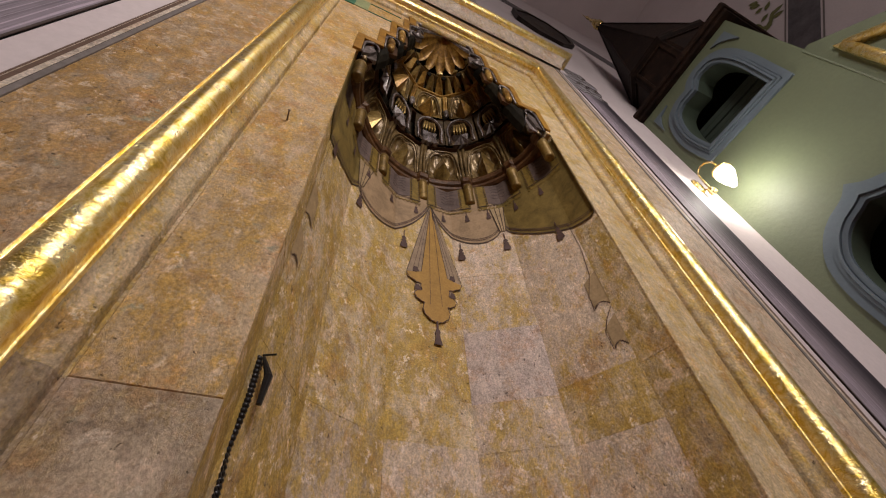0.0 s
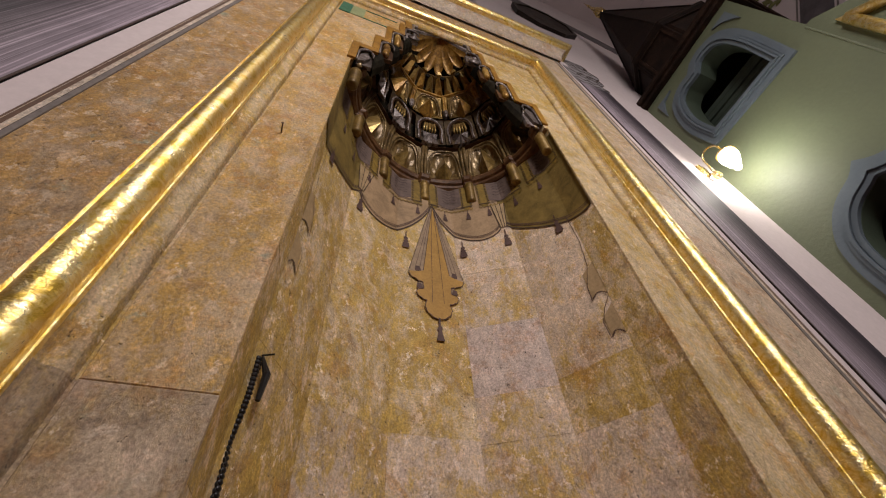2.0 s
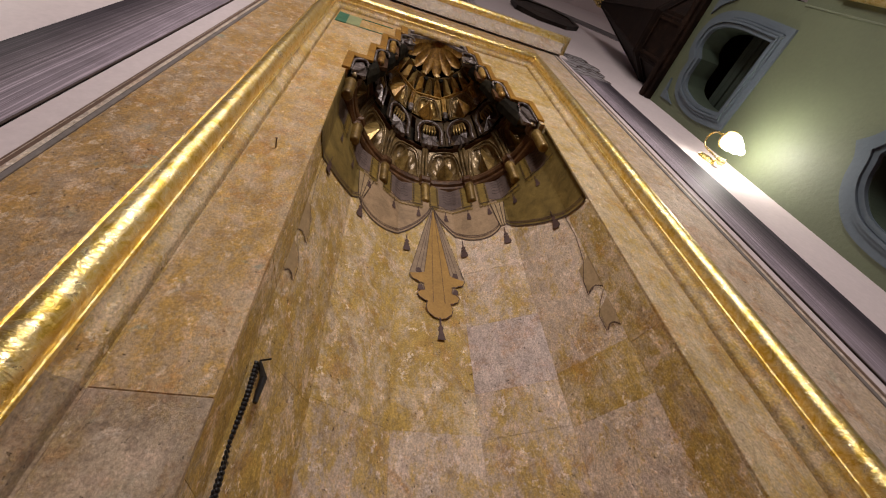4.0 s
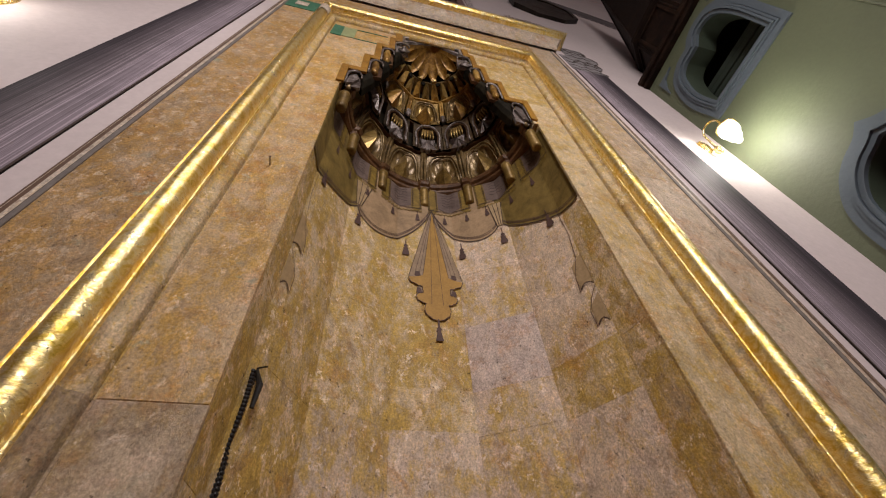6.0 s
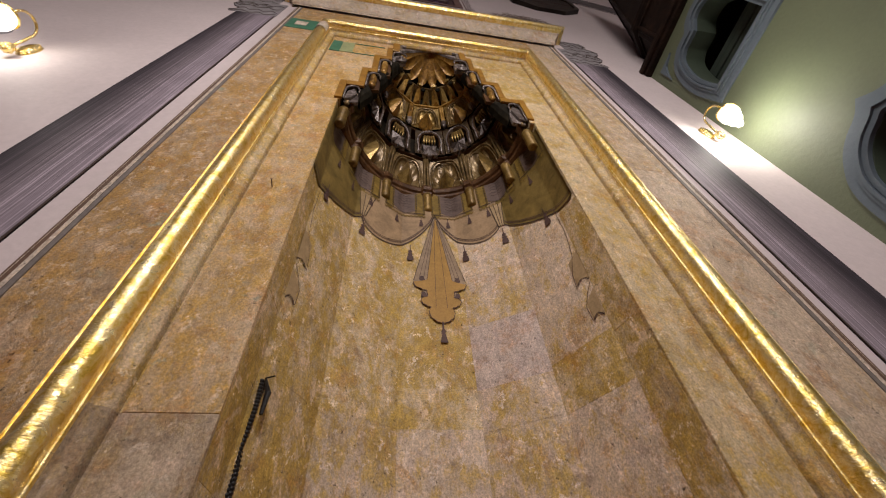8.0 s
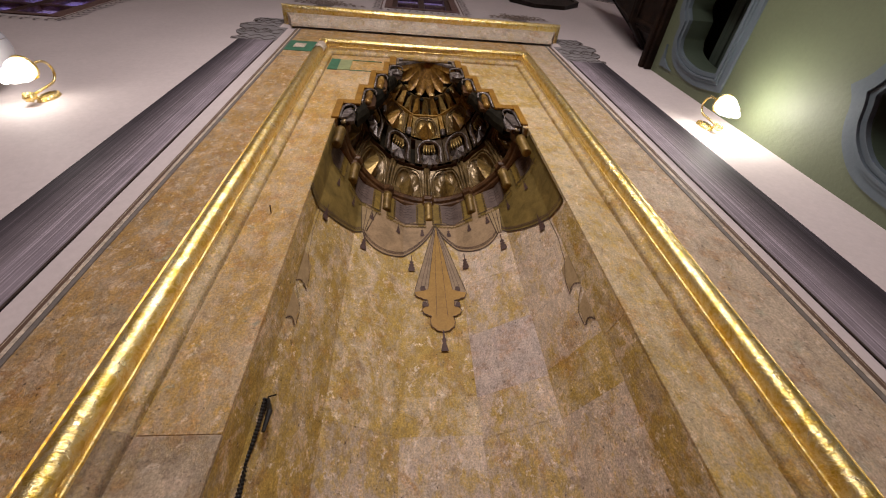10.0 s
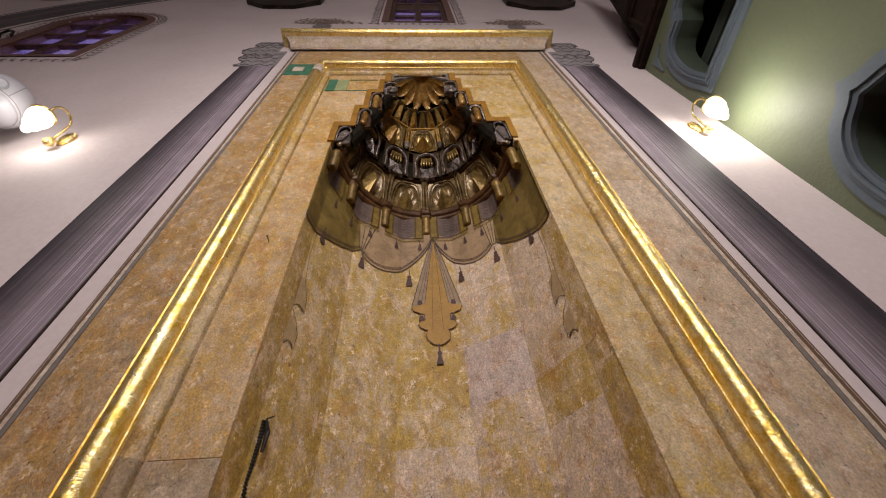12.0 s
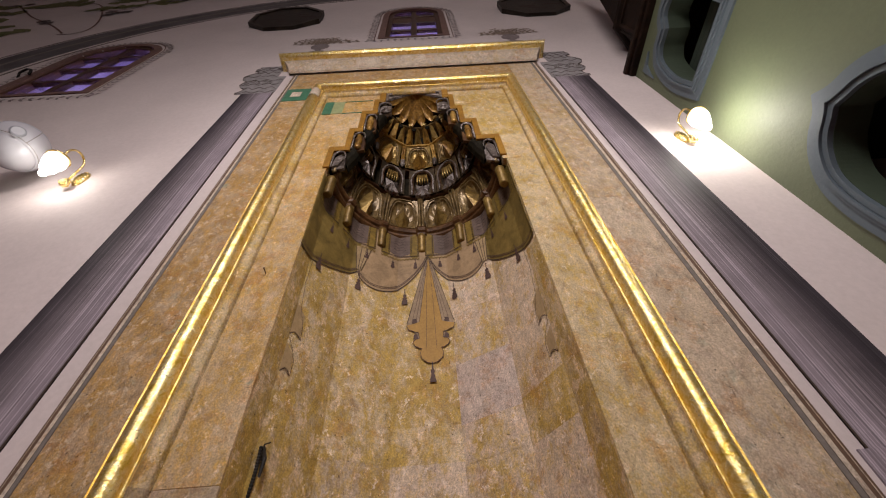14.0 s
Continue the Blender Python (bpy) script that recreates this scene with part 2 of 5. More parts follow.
def flute_material():
    """Painted fluting: thin light and dark lines that run up, darker to the outer side."""
    k = Mat("painted_fluting", 0.7, 0, 0.25)
    sep = k.node("ShaderNodeSeparateXYZ")
    k.link(k.geo.outputs["Position"], sep.inputs[0])
    x = k.math("ABSOLUTE", sep.outputs[0])
    wob = k.math("MULTIPLY", k.math("SUBTRACT", k.noise(2.0, 3, 0.5, k.place((1, 1, 1))), 0.5), 0.012)
    x = k.math("ADD", x, wob)
    cx = k.node("ShaderNodeCombineXYZ")
    k.link(x, cx.inputs[0])
    k.link(k.math("MULTIPLY", sep.outputs[2], 0.004), cx.inputs[2])
    lines = k.noise(150, 3, 0.7, cx.outputs[0])
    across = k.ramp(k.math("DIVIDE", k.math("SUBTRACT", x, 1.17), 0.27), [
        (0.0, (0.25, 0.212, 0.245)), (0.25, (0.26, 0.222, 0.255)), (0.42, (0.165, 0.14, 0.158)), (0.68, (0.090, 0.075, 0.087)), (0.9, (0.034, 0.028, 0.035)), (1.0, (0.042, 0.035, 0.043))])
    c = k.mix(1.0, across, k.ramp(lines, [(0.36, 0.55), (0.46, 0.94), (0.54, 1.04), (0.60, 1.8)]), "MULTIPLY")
    k.colour(k.mix(1.0, c, k.ramp(k.noise(9, 5), [(0.3, 0.85), (0.7, 1.12)]), "MULTIPLY"))
    return k.m


FLUTE = flute_material()


def glow(name, colour, strength):
    m = bpy.data.materials.new(name)
    m.use_nodes = True
    b = m.node_tree.nodes["Principled BSDF"]
    b.inputs["Base Color"].default_value = (0.8, 0.8, 0.8, 1)
    b.inputs["Roughness"].default_value = 0.25
    b.inputs["Emission Color"].default_value = (*colour, 1)
    b.inputs["Emission Strength"].default_value = strength
    return m


OPAL = glow("lit_opal_glass", (1.0, 0.95, 0.86), 3.5)
DUSK = glow("dusk_sky", (0.20, 0.17, 0.66), 3.4)
BRASS = gold_material("polished_brass", 0.18)
k = Mat("white_plastic", 0.25, 0, 0.5)
k.colour(k.mix(1.0, (0.42, 0.42, 0.46), k.ramp(k.noise(6), [(0.3, 0.95), (0.7, 1.03)]), "MULTIPLY"))
PLASTIC = k.m
k = Mat("smoked_plastic", 0.12)
k.colour(k.mix(1.0, (0.25, 0.26, 0.29), k.ramp(k.noise(6), [(0.3, 0.9), (0.7, 1.05)]), "MULTIPLY"))
SMOKED = k.m
k = Mat("window_glass", 0.05)
k.b.inputs["Transmission Weight"].default_value = 1.0
k.b.inputs["IOR"].default_value = 1.45
k.colour((0.9, 0.88, 0.98))
GLASS = k.m
k = Mat("red_carpet", 0.95)
k.colour(k.ramp(k.noise(12, 6), [(0.3, (0.14, 0.03, 0.025)), (0.7, (0.24, 0.06, 0.04))]))
k.bump(k.noise(300), 0.4, 0.004)
CARPET = k.m

# ---- mesh helpers ----


def mesh(name, verts, faces, mat, parent=None, label="", smooth=False):
    me = bpy.data.meshes.new(name)
    me.from_pydata([tuple(v) for v in verts], [], faces)
    me.validate()
    bm = bmesh.new()
    bm.from_mesh(me)
    bmesh.ops.recalc_face_normals(bm, faces=bm.faces)
    bm.to_mesh(me)
    bm.free()
    if smooth:
        me.polygons.foreach_set("use_smooth", [True] * len(me.polygons))
    me.materials.append(mat)
    ob = new(name, me)
    ob.parent = parent
    if label:
        ob["label"] = label
    return ob


def thing(name, label, category, group="", kind=""):
    return tagged(new(name), label, category, group, kind)


class Geo:
    """Verts and faces gathered for one mesh."""

    def __init__(self):
        self.v, self.f = [], []

    def add(self, verts, faces):
        n = len(self.v)
        self.v += [tuple(p) for p in verts]
        self.f += [tuple(n + i for i in f) for f in faces]
        return self

    def box(self, x0, x1, y0, y1, z0, z1, c=0.0):
        if c:
            pts = []
            for z, i in ((z0, c), (z0 + c, 0), (z1 - c, 0), (z1, c)):
                pts += [(x0 + i + c, y0 + i, z), (x1 - i - c, y0 + i, z), (x1 - i, y0 + i + c, z), (x1 - i, y1 - i - c, z), (x1 - i - c, y1 - i, z), (x0 + i + c, y1 - i, z), (x0 + i, y1 - i - c, z), (x0 + i, y0 + i + c, z)]
            faces = [tuple(range(8)), tuple(range(24, 32))]
            for r in range(3):
                faces += [(8 * r + j, 8 * r + (j + 1) % 8, 8 * r + 8 + (j + 1) % 8, 8 * r + 8 + j) for j in range(8)]
            return self.add(pts, faces)
        p = [(x, y, z) for x in (x0, x1) for y in (y0, y1) for z in (z0, z1)]
        return self.add(p, [(0, 1, 3, 2), (4, 6, 7, 5), (0, 4, 5, 1), (2, 3, 7, 6), (0, 2, 6, 4), (1, 5, 7, 3)])

    def tube(self, path, radius, n=8, closed=False):
        path = [Vector(p) for p in path]
        radii = radius if isinstance(radius, (list, tuple)) else [radius] * len(path)
        verts, faces, side = [], [], None
        for i, p in enumerate(path):
            d = (path[min(i + 1, len(path) - 1)] - path[max(i - 1, 0)]).normalized()
            if side is None:
                side = d.orthogonal().normalized()
            side = (side - d * side.dot(d)).normalized()
            up = d.cross(side)
            verts += [p + radii[i] * (math.cos(a) * side + math.sin(a) * up) for a in (2 * math.pi * j / n for j in range(n))]
        for i in range(len(path) - 1):
            faces += [(i * n + j, i * n + (j + 1) % n, (i + 1) * n + (j + 1) % n, (i + 1) * n + j) for j in range(n)]
        faces += [tuple(range(n)), tuple(range((len(path) - 1) * n, len(path) * n))]
        return self.add(verts, faces)

    def lathe(self, profile, place=(0, 0, 0), n=24, axis=None):
        """profile: (radius, height) rows, turned round the z axis or the given axis."""
        m = Matrix.Translation(place) @ ((Vector(axis).to_track_quat("Z", "Y").to_matrix().to_4x4()) if axis else Matrix())
        verts = [m @ Vector((r * math.cos(2 * math.pi * j / n), r * math.sin(2 * math.pi * j / n), h)) for r, h in profile for j in range(n)]
        faces = [(i * n + j, i * n + (j + 1) % n, (i + 1) * n + (j + 1) % n, (i + 1) * n + j) for i in range(len(profile) - 1) for j in range(n)]
        faces += [tuple(range(n)), tuple(range((len(profile) - 1) * n, len(profile) * n))]
        return self.add(verts, faces)

    def make(self, name, mat, parent=None, label="", smooth=False):
        return mesh(name, self.v, self.f, mat, parent, label, smooth)


def plate(outer, holes, to3d, thick):
    """A flat slab with holes. to3d(u, v, w): w runs from 0 (front) to thick (back)."""
    bm = bmesh.new()
    loops = []
    for loop in (outer, *holes):
        vs = [bm.verts.new((u, v, 0)) for u, v in loop]
        loops.append(vs)
        for a, b in zip(vs, vs[1:] + vs[:1]):
            bm.edges.new((a, b))
    bmesh.ops.triangle_fill(bm, use_beauty=True, use_dissolve=False, edges=bm.edges[:])
    bm.verts.index_update()
    verts = [v.co.copy() for v in bm.verts]
    faces = [tuple(v.index for v in f.verts) for f in bm.faces]
    ids = [[v.index for v in loop] for loop in loops]
    bm.free()
    g, n = Geo(), len(verts)
    back = [tuple(i + n for i in f) for f in faces]
    sides = [(a, b, b + n, a + n) for loop in ids for a, b in zip(loop, loop[1:] + loop[:1])]
    return g.add([to3d(v.x, v.y, 0) for v in verts] + [to3d(v.x, v.y, thick) for v in verts], faces + back + sides)


def frame_sweep(left, right, top, profile, name, mat, parent, label="", bottom=0.0, smooth=False):
    """A moulding up one side, over the top and down the other. profile: (outward, y) rows."""
    n = len(profile)
    ring = []
    for x, z in ((-1, 0), (-1, 1), (1, 1), (1, 0)):
        half = left if x < 0 else right
        ring.append([(x * (half + d), y, (top + d) if z else bottom) for d, y in profile])
    g = Geo()
    for r0, r1 in zip(ring, ring[1:]):
        g.add(r0 + r1, [(i, i + 1, n + i + 1, n + i) for i in range(n - 1)])
    return g.make(name, mat, parent, label, smooth)


def stone(name, corners, normal, mat, parent, depth=0.05, chamfer=0.004, gap=0.0015, label=""):
    """One cut stone: a face of four corners with a worn, chamfered edge and its depth."""
    p = [Vector(c) for c in corners]
    n = Vector(normal).normalized()
    ins = [(p[(i + 1) % 4] - p[i]).normalized() + (p[i - 1] - p[i]).normalized() for i in range(4)]
    ring = lambda inset, back: [c + d * inset - n * back for c, d in zip(p, ins)]  # noqa: E731
    v = ring(gap + chamfer, 0) + ring(gap, chamfer) + ring(gap, depth)
    f = [(0, 1, 2, 3)] + [(4 * r + j, 4 * r + (j + 1) % 4, 4 * r + 4 + (j + 1) % 4, 4 * r + 4 + j) for r in (0, 1) for j in range(4)] + [(8, 9, 10, 11)]
    return mesh(name, v, f, mat, parent, label)


# ---- the room ----
WY = -0.075          # face of the plastered wall; the mihrab's inner face is y = 0
ARCH_Z, ARCH_R = 4.52, 4.31


def arched(cx, z0, half, spring, rise, n=10):
    """Outline of an arched opening, counter-clockwise."""
    pts = [(cx - half, z0), (cx + half, z0)]
    return pts + [(cx + half * math.cos(a), spring + rise * math.sin(a)) for a in (math.pi * i / n for i in range(n + 1))]


WIN_C = arched(0.0, 5.88, 0.335, 7.15, 0.33)
WIN_L = arched(-3.28, 4.52, 0.40, 5.75, 0.36)
wall_outline = [(-8.2, 0), (-1.0, 0), (-1.0, 4.70), (1.04, 4.70), (1.04, 0), (8.2, 0), (8.2, 11.2), (-8.2, 11.2)]
wall_q = plate(wall_outline, [WIN_C, WIN_L], lambda u, v, w: (u, WY + w, v), 0.5).make("wall_qibla", WHITE)
tagged(wall_q, "white plastered mosque wall with painted ornament", "wall", kind="structure")
core = Geo().box(-1.1, -0.6, 0.03, 0.7, 0, 4.72).box(0.6, 1.1, 0.03, 0.7, 0, 4.72).box(-0.6, 0.6, 0.62, 0.7, 0, 4.72).box(-0.6, 0.6, 0.03, 0.62, 4.42, 4.72)
tagged(core.make("wall_core", BARE), "rough stone core behind the prayer niche", "wall", kind="structure")
tagged(Geo().box(-8.3, 8.3, -12.2, 0.7, -0.2, 0).make("floor", CARPET), "red carpeted prayer hall floor", "floor", kind="structure")
tagged(Geo().box(-8.5, 8.5, -12.4, 0.6, 11.2, 11.4).make("ceiling", WHITE), "white plastered ceiling", "ceiling", kind="structure")
tagged(Geo().box(-8.4, -8.2, -12.2, 0.6, 0, 11.2).make("wall_west", WHITE), "white plastered side wall", "wall", kind="structure")
tagged(Geo().box(5.0, 5.2, -12.2, 0.6, 0, 11.2).make("wall_east", WHITE), "white plastered side wall", "wall", kind="structure")
tagged(Geo().box(-8.2, 8.2, -12.4, -12.2, 0, 11.2).make("wall_south", WHITE), "white plastered rear wall", "wall", kind="structure")


def ring_band(r0, r1, y, name, mat, parent, n=64):
    g = Geo()
    for i in range(n + 1):
        a = math.pi * i / n
        for r in (r0, r1):
            g.v += [(r * math.cos(a), y, ARCH_Z + r * math.sin(a)), (r * math.cos(a), y + 0.01, ARCH_Z + r * math.sin(a))]
    for i in range(n):
        j = 4 * i
        g.f += [(j, j + 4, j + 6, j + 2), (j, j + 4, j + 5, j + 1), (j + 2, j + 6, j + 7, j + 3)]
    return g.make(name, mat, parent)


arch = thing("painted_arch_band", "grey painted arch border with dark lines on white plaster", "wall painting", kind="structure")
ring_band(ARCH_R - 0.10, ARCH_R + 0.44, WY - 0.004, "band", BANDGREY, arch)
ring_band(ARCH_R - 0.19, ARCH_R - 0.165, WY - 0.003, "line", LINE, arch)
ring_band(ARCH_R + 0.49, ARCH_R + 0.51, WY - 0.003, "line", LINE, arch)
ring_band(ARCH_R + 0.16, ARCH_R + 0.20, WY - 0.006, "line", GREYLINE, arch)

# ---- mihrab ----
mihrab = thing("mihrab", "tall stone prayer niche with worn ochre wash and gilt mouldings", "prayer niche", kind="structure")
GX, GZ = 0.807, 4.35      # the moulding's middle line; on the east side it stands 9 mm further out
GX_R = GX + 0.009
JAMB_L, JAMB_R = 0.546, 0.561
CR, CY = 0.55, -0.01
EDGES = [-76, -47, -16, 16, 47, 76]


def on_circle(deg, z, r=CR):
    a = math.radians(deg)
    return Vector((r * math.sin(a), CY + r * math.cos(a), z))


CORNERS = [Vector((-JAMB_L, 0, 0))] + [on_circle(a, 0) for a in EDGES] + [Vector((JAMB_R, 0, 0))]


def niche_at(deg, z, off=0.0):
    """The place on the faceted niche wall in that direction from its axis, off metres proud of it."""
    d = Vector((math.sin(math.radians(deg)), math.cos(math.radians(deg)), 0))
    o = Vector((0, CY, 0))
    for a, b in zip(CORNERS, CORNERS[1:]):
        e = b - a
        den = d.x * e.y - d.y * e.x
        if abs(den) < 1e-9:
            continue
        s = ((a.x - o.x) * e.y - (a.y - o.y) * e.x) / den
        u = ((a.x - o.x) * d.y - (a.y - o.y) * d.x) / den
        if s > 0 and -1e-6 <= u <= 1 + 1e-6:
            return o + d * (s - off) + Vector((0, 0, z))
    return o + d * (CR - off) + Vector((0, 0, z))


# mouldings from the inner panel out to the plaster
bevel = [(-0.083, 0.002), (-0.078, 0.012), (-0.070, 0.012), (-0.067, -0.006), (-0.064, -0.011), (-0.056, -0.017), (-0.048, -0.020), (-0.043, -0.021), (-0.039, -0.024), (-0.036, -0.031), (-0.0335, -0.041)]
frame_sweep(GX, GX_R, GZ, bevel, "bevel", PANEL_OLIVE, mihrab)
foot = [(-GX - d, y - 0.0016) for d, y in bevel]
g = Geo()
for z in (0.0, 1.3):
    g.v += [(x, y, z) for x, y in foot]
g.f = [(i, i + 1, len(foot) + i + 1, len(foot) + i) for i in range(len(foot) - 1)]
g.make("bevel_foot", GREYSTONE, mihrab, "pale bare lower stone of the moulding")
# half-round between two narrow gilded beads
roll = [(-0.0345, -0.034), (-0.0348, -0.0450), (-0.0340, -0.0470), (-0.0328, -0.0475), (-0.0318, -0.0465), (-0.0305, -0.0480)]
roll += [(-0.0318 * math.cos(a), -0.064 - 0.033 * math.sin(a)) for a in (-0.38 + (math.pi + 0.0) * i / 16 for i in range(17))]
roll += [(0.0312, -0.0785), (0.0318, -0.0818), (0.0328, -0.0826), (0.0338, -0.0818), (0.0345, -0.075)]
frame_sweep(GX, GX_R, GZ, roll, "gilt_roll", GOLD, mihrab, "gilded half-round moulding", smooth=True)
EDGE_L, EDGE_R = 1.038, 1.062
for mat, d0, d1, y in ((GREYLINE, -0.004, 0.014, -0.0835), (LINE, 0.014, 0.018, -0.0825), (CREAM, 0.018, 0.036, -0.0822), (BROWNLINE, 0.036, 0.053, -0.0815), (CREAM, 0.053, 0.057, -0.0805), (BROWNLINE, 0.057, 0.066, -0.0795)):
    for s, e, k in ((-1, EDGE_L, 0.66), (1, EDGE_R, 0.84)):
        a, c = sorted((s * (e + d0 * k), s * (e + d1 * k)))
        Geo().box(a, c, y, -0.05, 0, 4.66).make("edge_strip", mat, mihrab)

# cornice
cor = [(0.0, -0.098, 4.655), (0.0, -0.104, 4.66), (0.008, -0.112, 4.664), (0.010, -0.118, 4.69), (0.022, -0.126, 4.735), (0.046, -0.150, 4.785), (0.062, -0.168, 4.80)]
roll2 = [(0.060, -0.168, 4.802), (0.078, -0.184, 4.804)] + [(0.078 + 0.030 * math.sin(a), -0.190 - 0.034 * math.sin(a), 4.838 - 0.036 * math.cos(a)) for a in (math.pi * i / 8 for i in range(9))] + [(0.06, -0.17, 4.872), (0.0, -0.05, 4.874)]


def cornice(profile, name, mat, label="", smooth=False):
    n = len(profile)
    ring = []
    for s in range(4):
        ring.append([((1.112 + d) * (-1 if s < 2 else 1), y if s in (1, 2) else -0.05, z) for d, y, z in profile])
    g = Geo()
    for r0, r1 in zip(ring, ring[1:]):
        g.add(r0 + r1, [(i, i + 1, n + i + 1, n + i) for i in range(n - 1)])
    return g.make(name, mat, mihrab, label, smooth)


cornice(cor, "cornice_cavetto", CREAM, "pale stone cavetto cornice")
cornice(roll2, "cornice_gilt_roll", GOLD, "gilded roll along the cornice top", True)

# ---- niche hood: tiers of carved cells ----
hood = thing("muqarnas_hood", "browned and gilded carved stalactite hood of the niche", "niche hood")
TIERS = [(0.525, 3.02, 3.36), (0.432, 3.36, 3.69), (0.385, 3.69, 3.955), (0.318, 3.955, 4.14), (0.228, 4.14, 4.345)]


HY = 0.022


def polar(deg, r, z):
    a = math.radians(deg)
    return Vector((r * math.sin(a), HY + r * math.cos(a), z))


def annulus(r0, r1, z, thick, name, mat, parent, span=87, n=36, wave=0.0, cells=0):
    g = Geo()
    for i in range(n + 1):
        d = -span + 2 * span * i / n
        w = wave * abs(math.sin(math.radians((d + span) / (2 * span) * 180 * cells))) if cells else 0
        g.v += [polar(d, r0, z), polar(d, r1 + w, z), polar(d, r1 + w, z + thick), polar(d, r0, z + thick)]
    for i in range(n):
        j = 4 * i
        g.f += [(j + q, j + 4 + q, j + 4 + (q + 1) % 4, j + (q + 1) % 4) for q in range(4)]
    g.f += [(0, 1, 2, 3), tuple(4 * n + q for q in range(4))]
    return g.make(name, mat, parent)


def shell(r0, z0, r1, z1, name, mat, parent, span=89, n=36):
    g = Geo()
    for i in range(n + 1):
        d = -span + 2 * span * i / n
        g.v += [polar(d, r0, z0), polar(d, r1, z1)]
    g.f = [(2 * i, 2 * i + 2, 2 * i + 3, 2 * i + 1) for i in range(n)]
    return g.make(name, mat, parent, smooth=True)


class Cell:
    """A cell of a tier: S(u, v, off) is a place on it, u and v from -1..1 and 0..1, off metres towards the axis."""

    def __init__(self, deg, halfdeg, r0, r1, z0, z1):
        self.q = (deg, halfdeg, r0, r1, z0, z1)

    def S(self, u, v, off=0.0):
        deg, h, r0, r1, z0, z1 = self.q
        return polar(deg + u * h, r0 + (r1 - r0) * v * v - off, z0 + (z1 - z0) * v)


def leaf_arch(u0, v0, v1, n=14):
    """A pointed horseshoe outline on a cell, from one foot over the tip to the other."""
    pts = []
    for i in range(n + 1):
        s = -1 + 2 * i / n
        w = math.cos(math.pi / 2 * abs(s) ** 1.6)
        pts.append((u0 * math.copysign(abs(math.sin(math.pi / 2 * s)) ** 0.8, s), v0 + (v1 - v0) * w))
    return pts


def boss_cell(cell, parent, big=1.0, mat=BOSS, rib=CARVED, dish=CARVED):
    """A carved cell: a pointed horseshoe arch round a fluted hollow with a four-faced boss."""
    S = cell.S
    g = Geo()
    nu, nv = 26, 18
    for j in range(nv + 1):
        for i in range(nu + 1):
            u, v = -1 + 2 * i / nu, j / nv
            r = math.hypot(u / 0.80, (v - 0.46) / 0.50)
            flute = 1 + 0.22 * math.cos(11 * math.atan2(u / 0.8, (v - 0.30) / 0.5))
            g.v.append(S(u, v, -0.034 * max(0.0, 1 - r * r) ** 0.5 * flute))
    g.f = [(j * (nu + 1) + i, j * (nu + 1) + i + 1, (j + 1) * (nu + 1) + i + 1, (j + 1) * (nu + 1) + i) for j in range(nv) for i in range(nu)]
    body = g.make("cell", dish, parent, smooth=True)
    # four-faced pointed boss with swelling sides
    g = Geo()
    tip = S(0, 0.40, 0.052 * big)
    rim = []
    for u, v, o in ((0, 0.02, -0.004), (0.20, 0.16, -0.012), (0.36, 0.42, -0.020), (0.22, 0.68, -0.022), (0, 0.92, -0.012), (-0.22, 0.68, -0.022), (-0.36, 0.42, -0.020), (-0.20, 0.16, -0.012)):
        rim.append(S(u * big, v, o))
    crest = S(0, 0.66, 0.030 * big)
    g.v = [tip] + rim + [p + Vector((0, 0.02, 0)) for p in rim] + [crest]
    g.f = [(0, 1, 2), (0, 2, 3), (0, 3, 17), (3, 4, 17), (4, 5, 17), (5, 6, 17), (6, 7, 17), (0, 17, 7), (0, 7, 8), (0, 8, 1)] + [(1 + i, 1 + (i + 1) % 8, 9 + (i + 1) % 8, 9 + i) for i in range(8)]
    g.make("boss", mat, body, "pointed gilded boss")
    g = Geo()
    for k, (w, r) in enumerate(((0.90, 0.0062), (0.76, 0.0035))):
        g.tube([S(u, v, 0.004) for u, v in leaf_arch(w, 0.05 + 0.06 * k, 0.99 - 0.07 * k)], r, 6)
    g.make("arch_rib", rib, body, smooth=True)
    return body


def cell_pier(deg, r0, r1, z0, z1, parent, mat=CARVED, w=0.011):
    c = Cell(deg, 1.0, r0, r1, z0, z1)
    g = Geo()
    for s in (-1.3, 1.3):
        g.tube([c.S(s, v, 0.012) for v in (0, 0.2, 0.4, 0.6, 0.8, 1.0)], [w * 1.3, w, w * 0.9, w * 0.9, w, w * 1.3], 6)
    return g.make("pier", mat, parent, smooth=True)


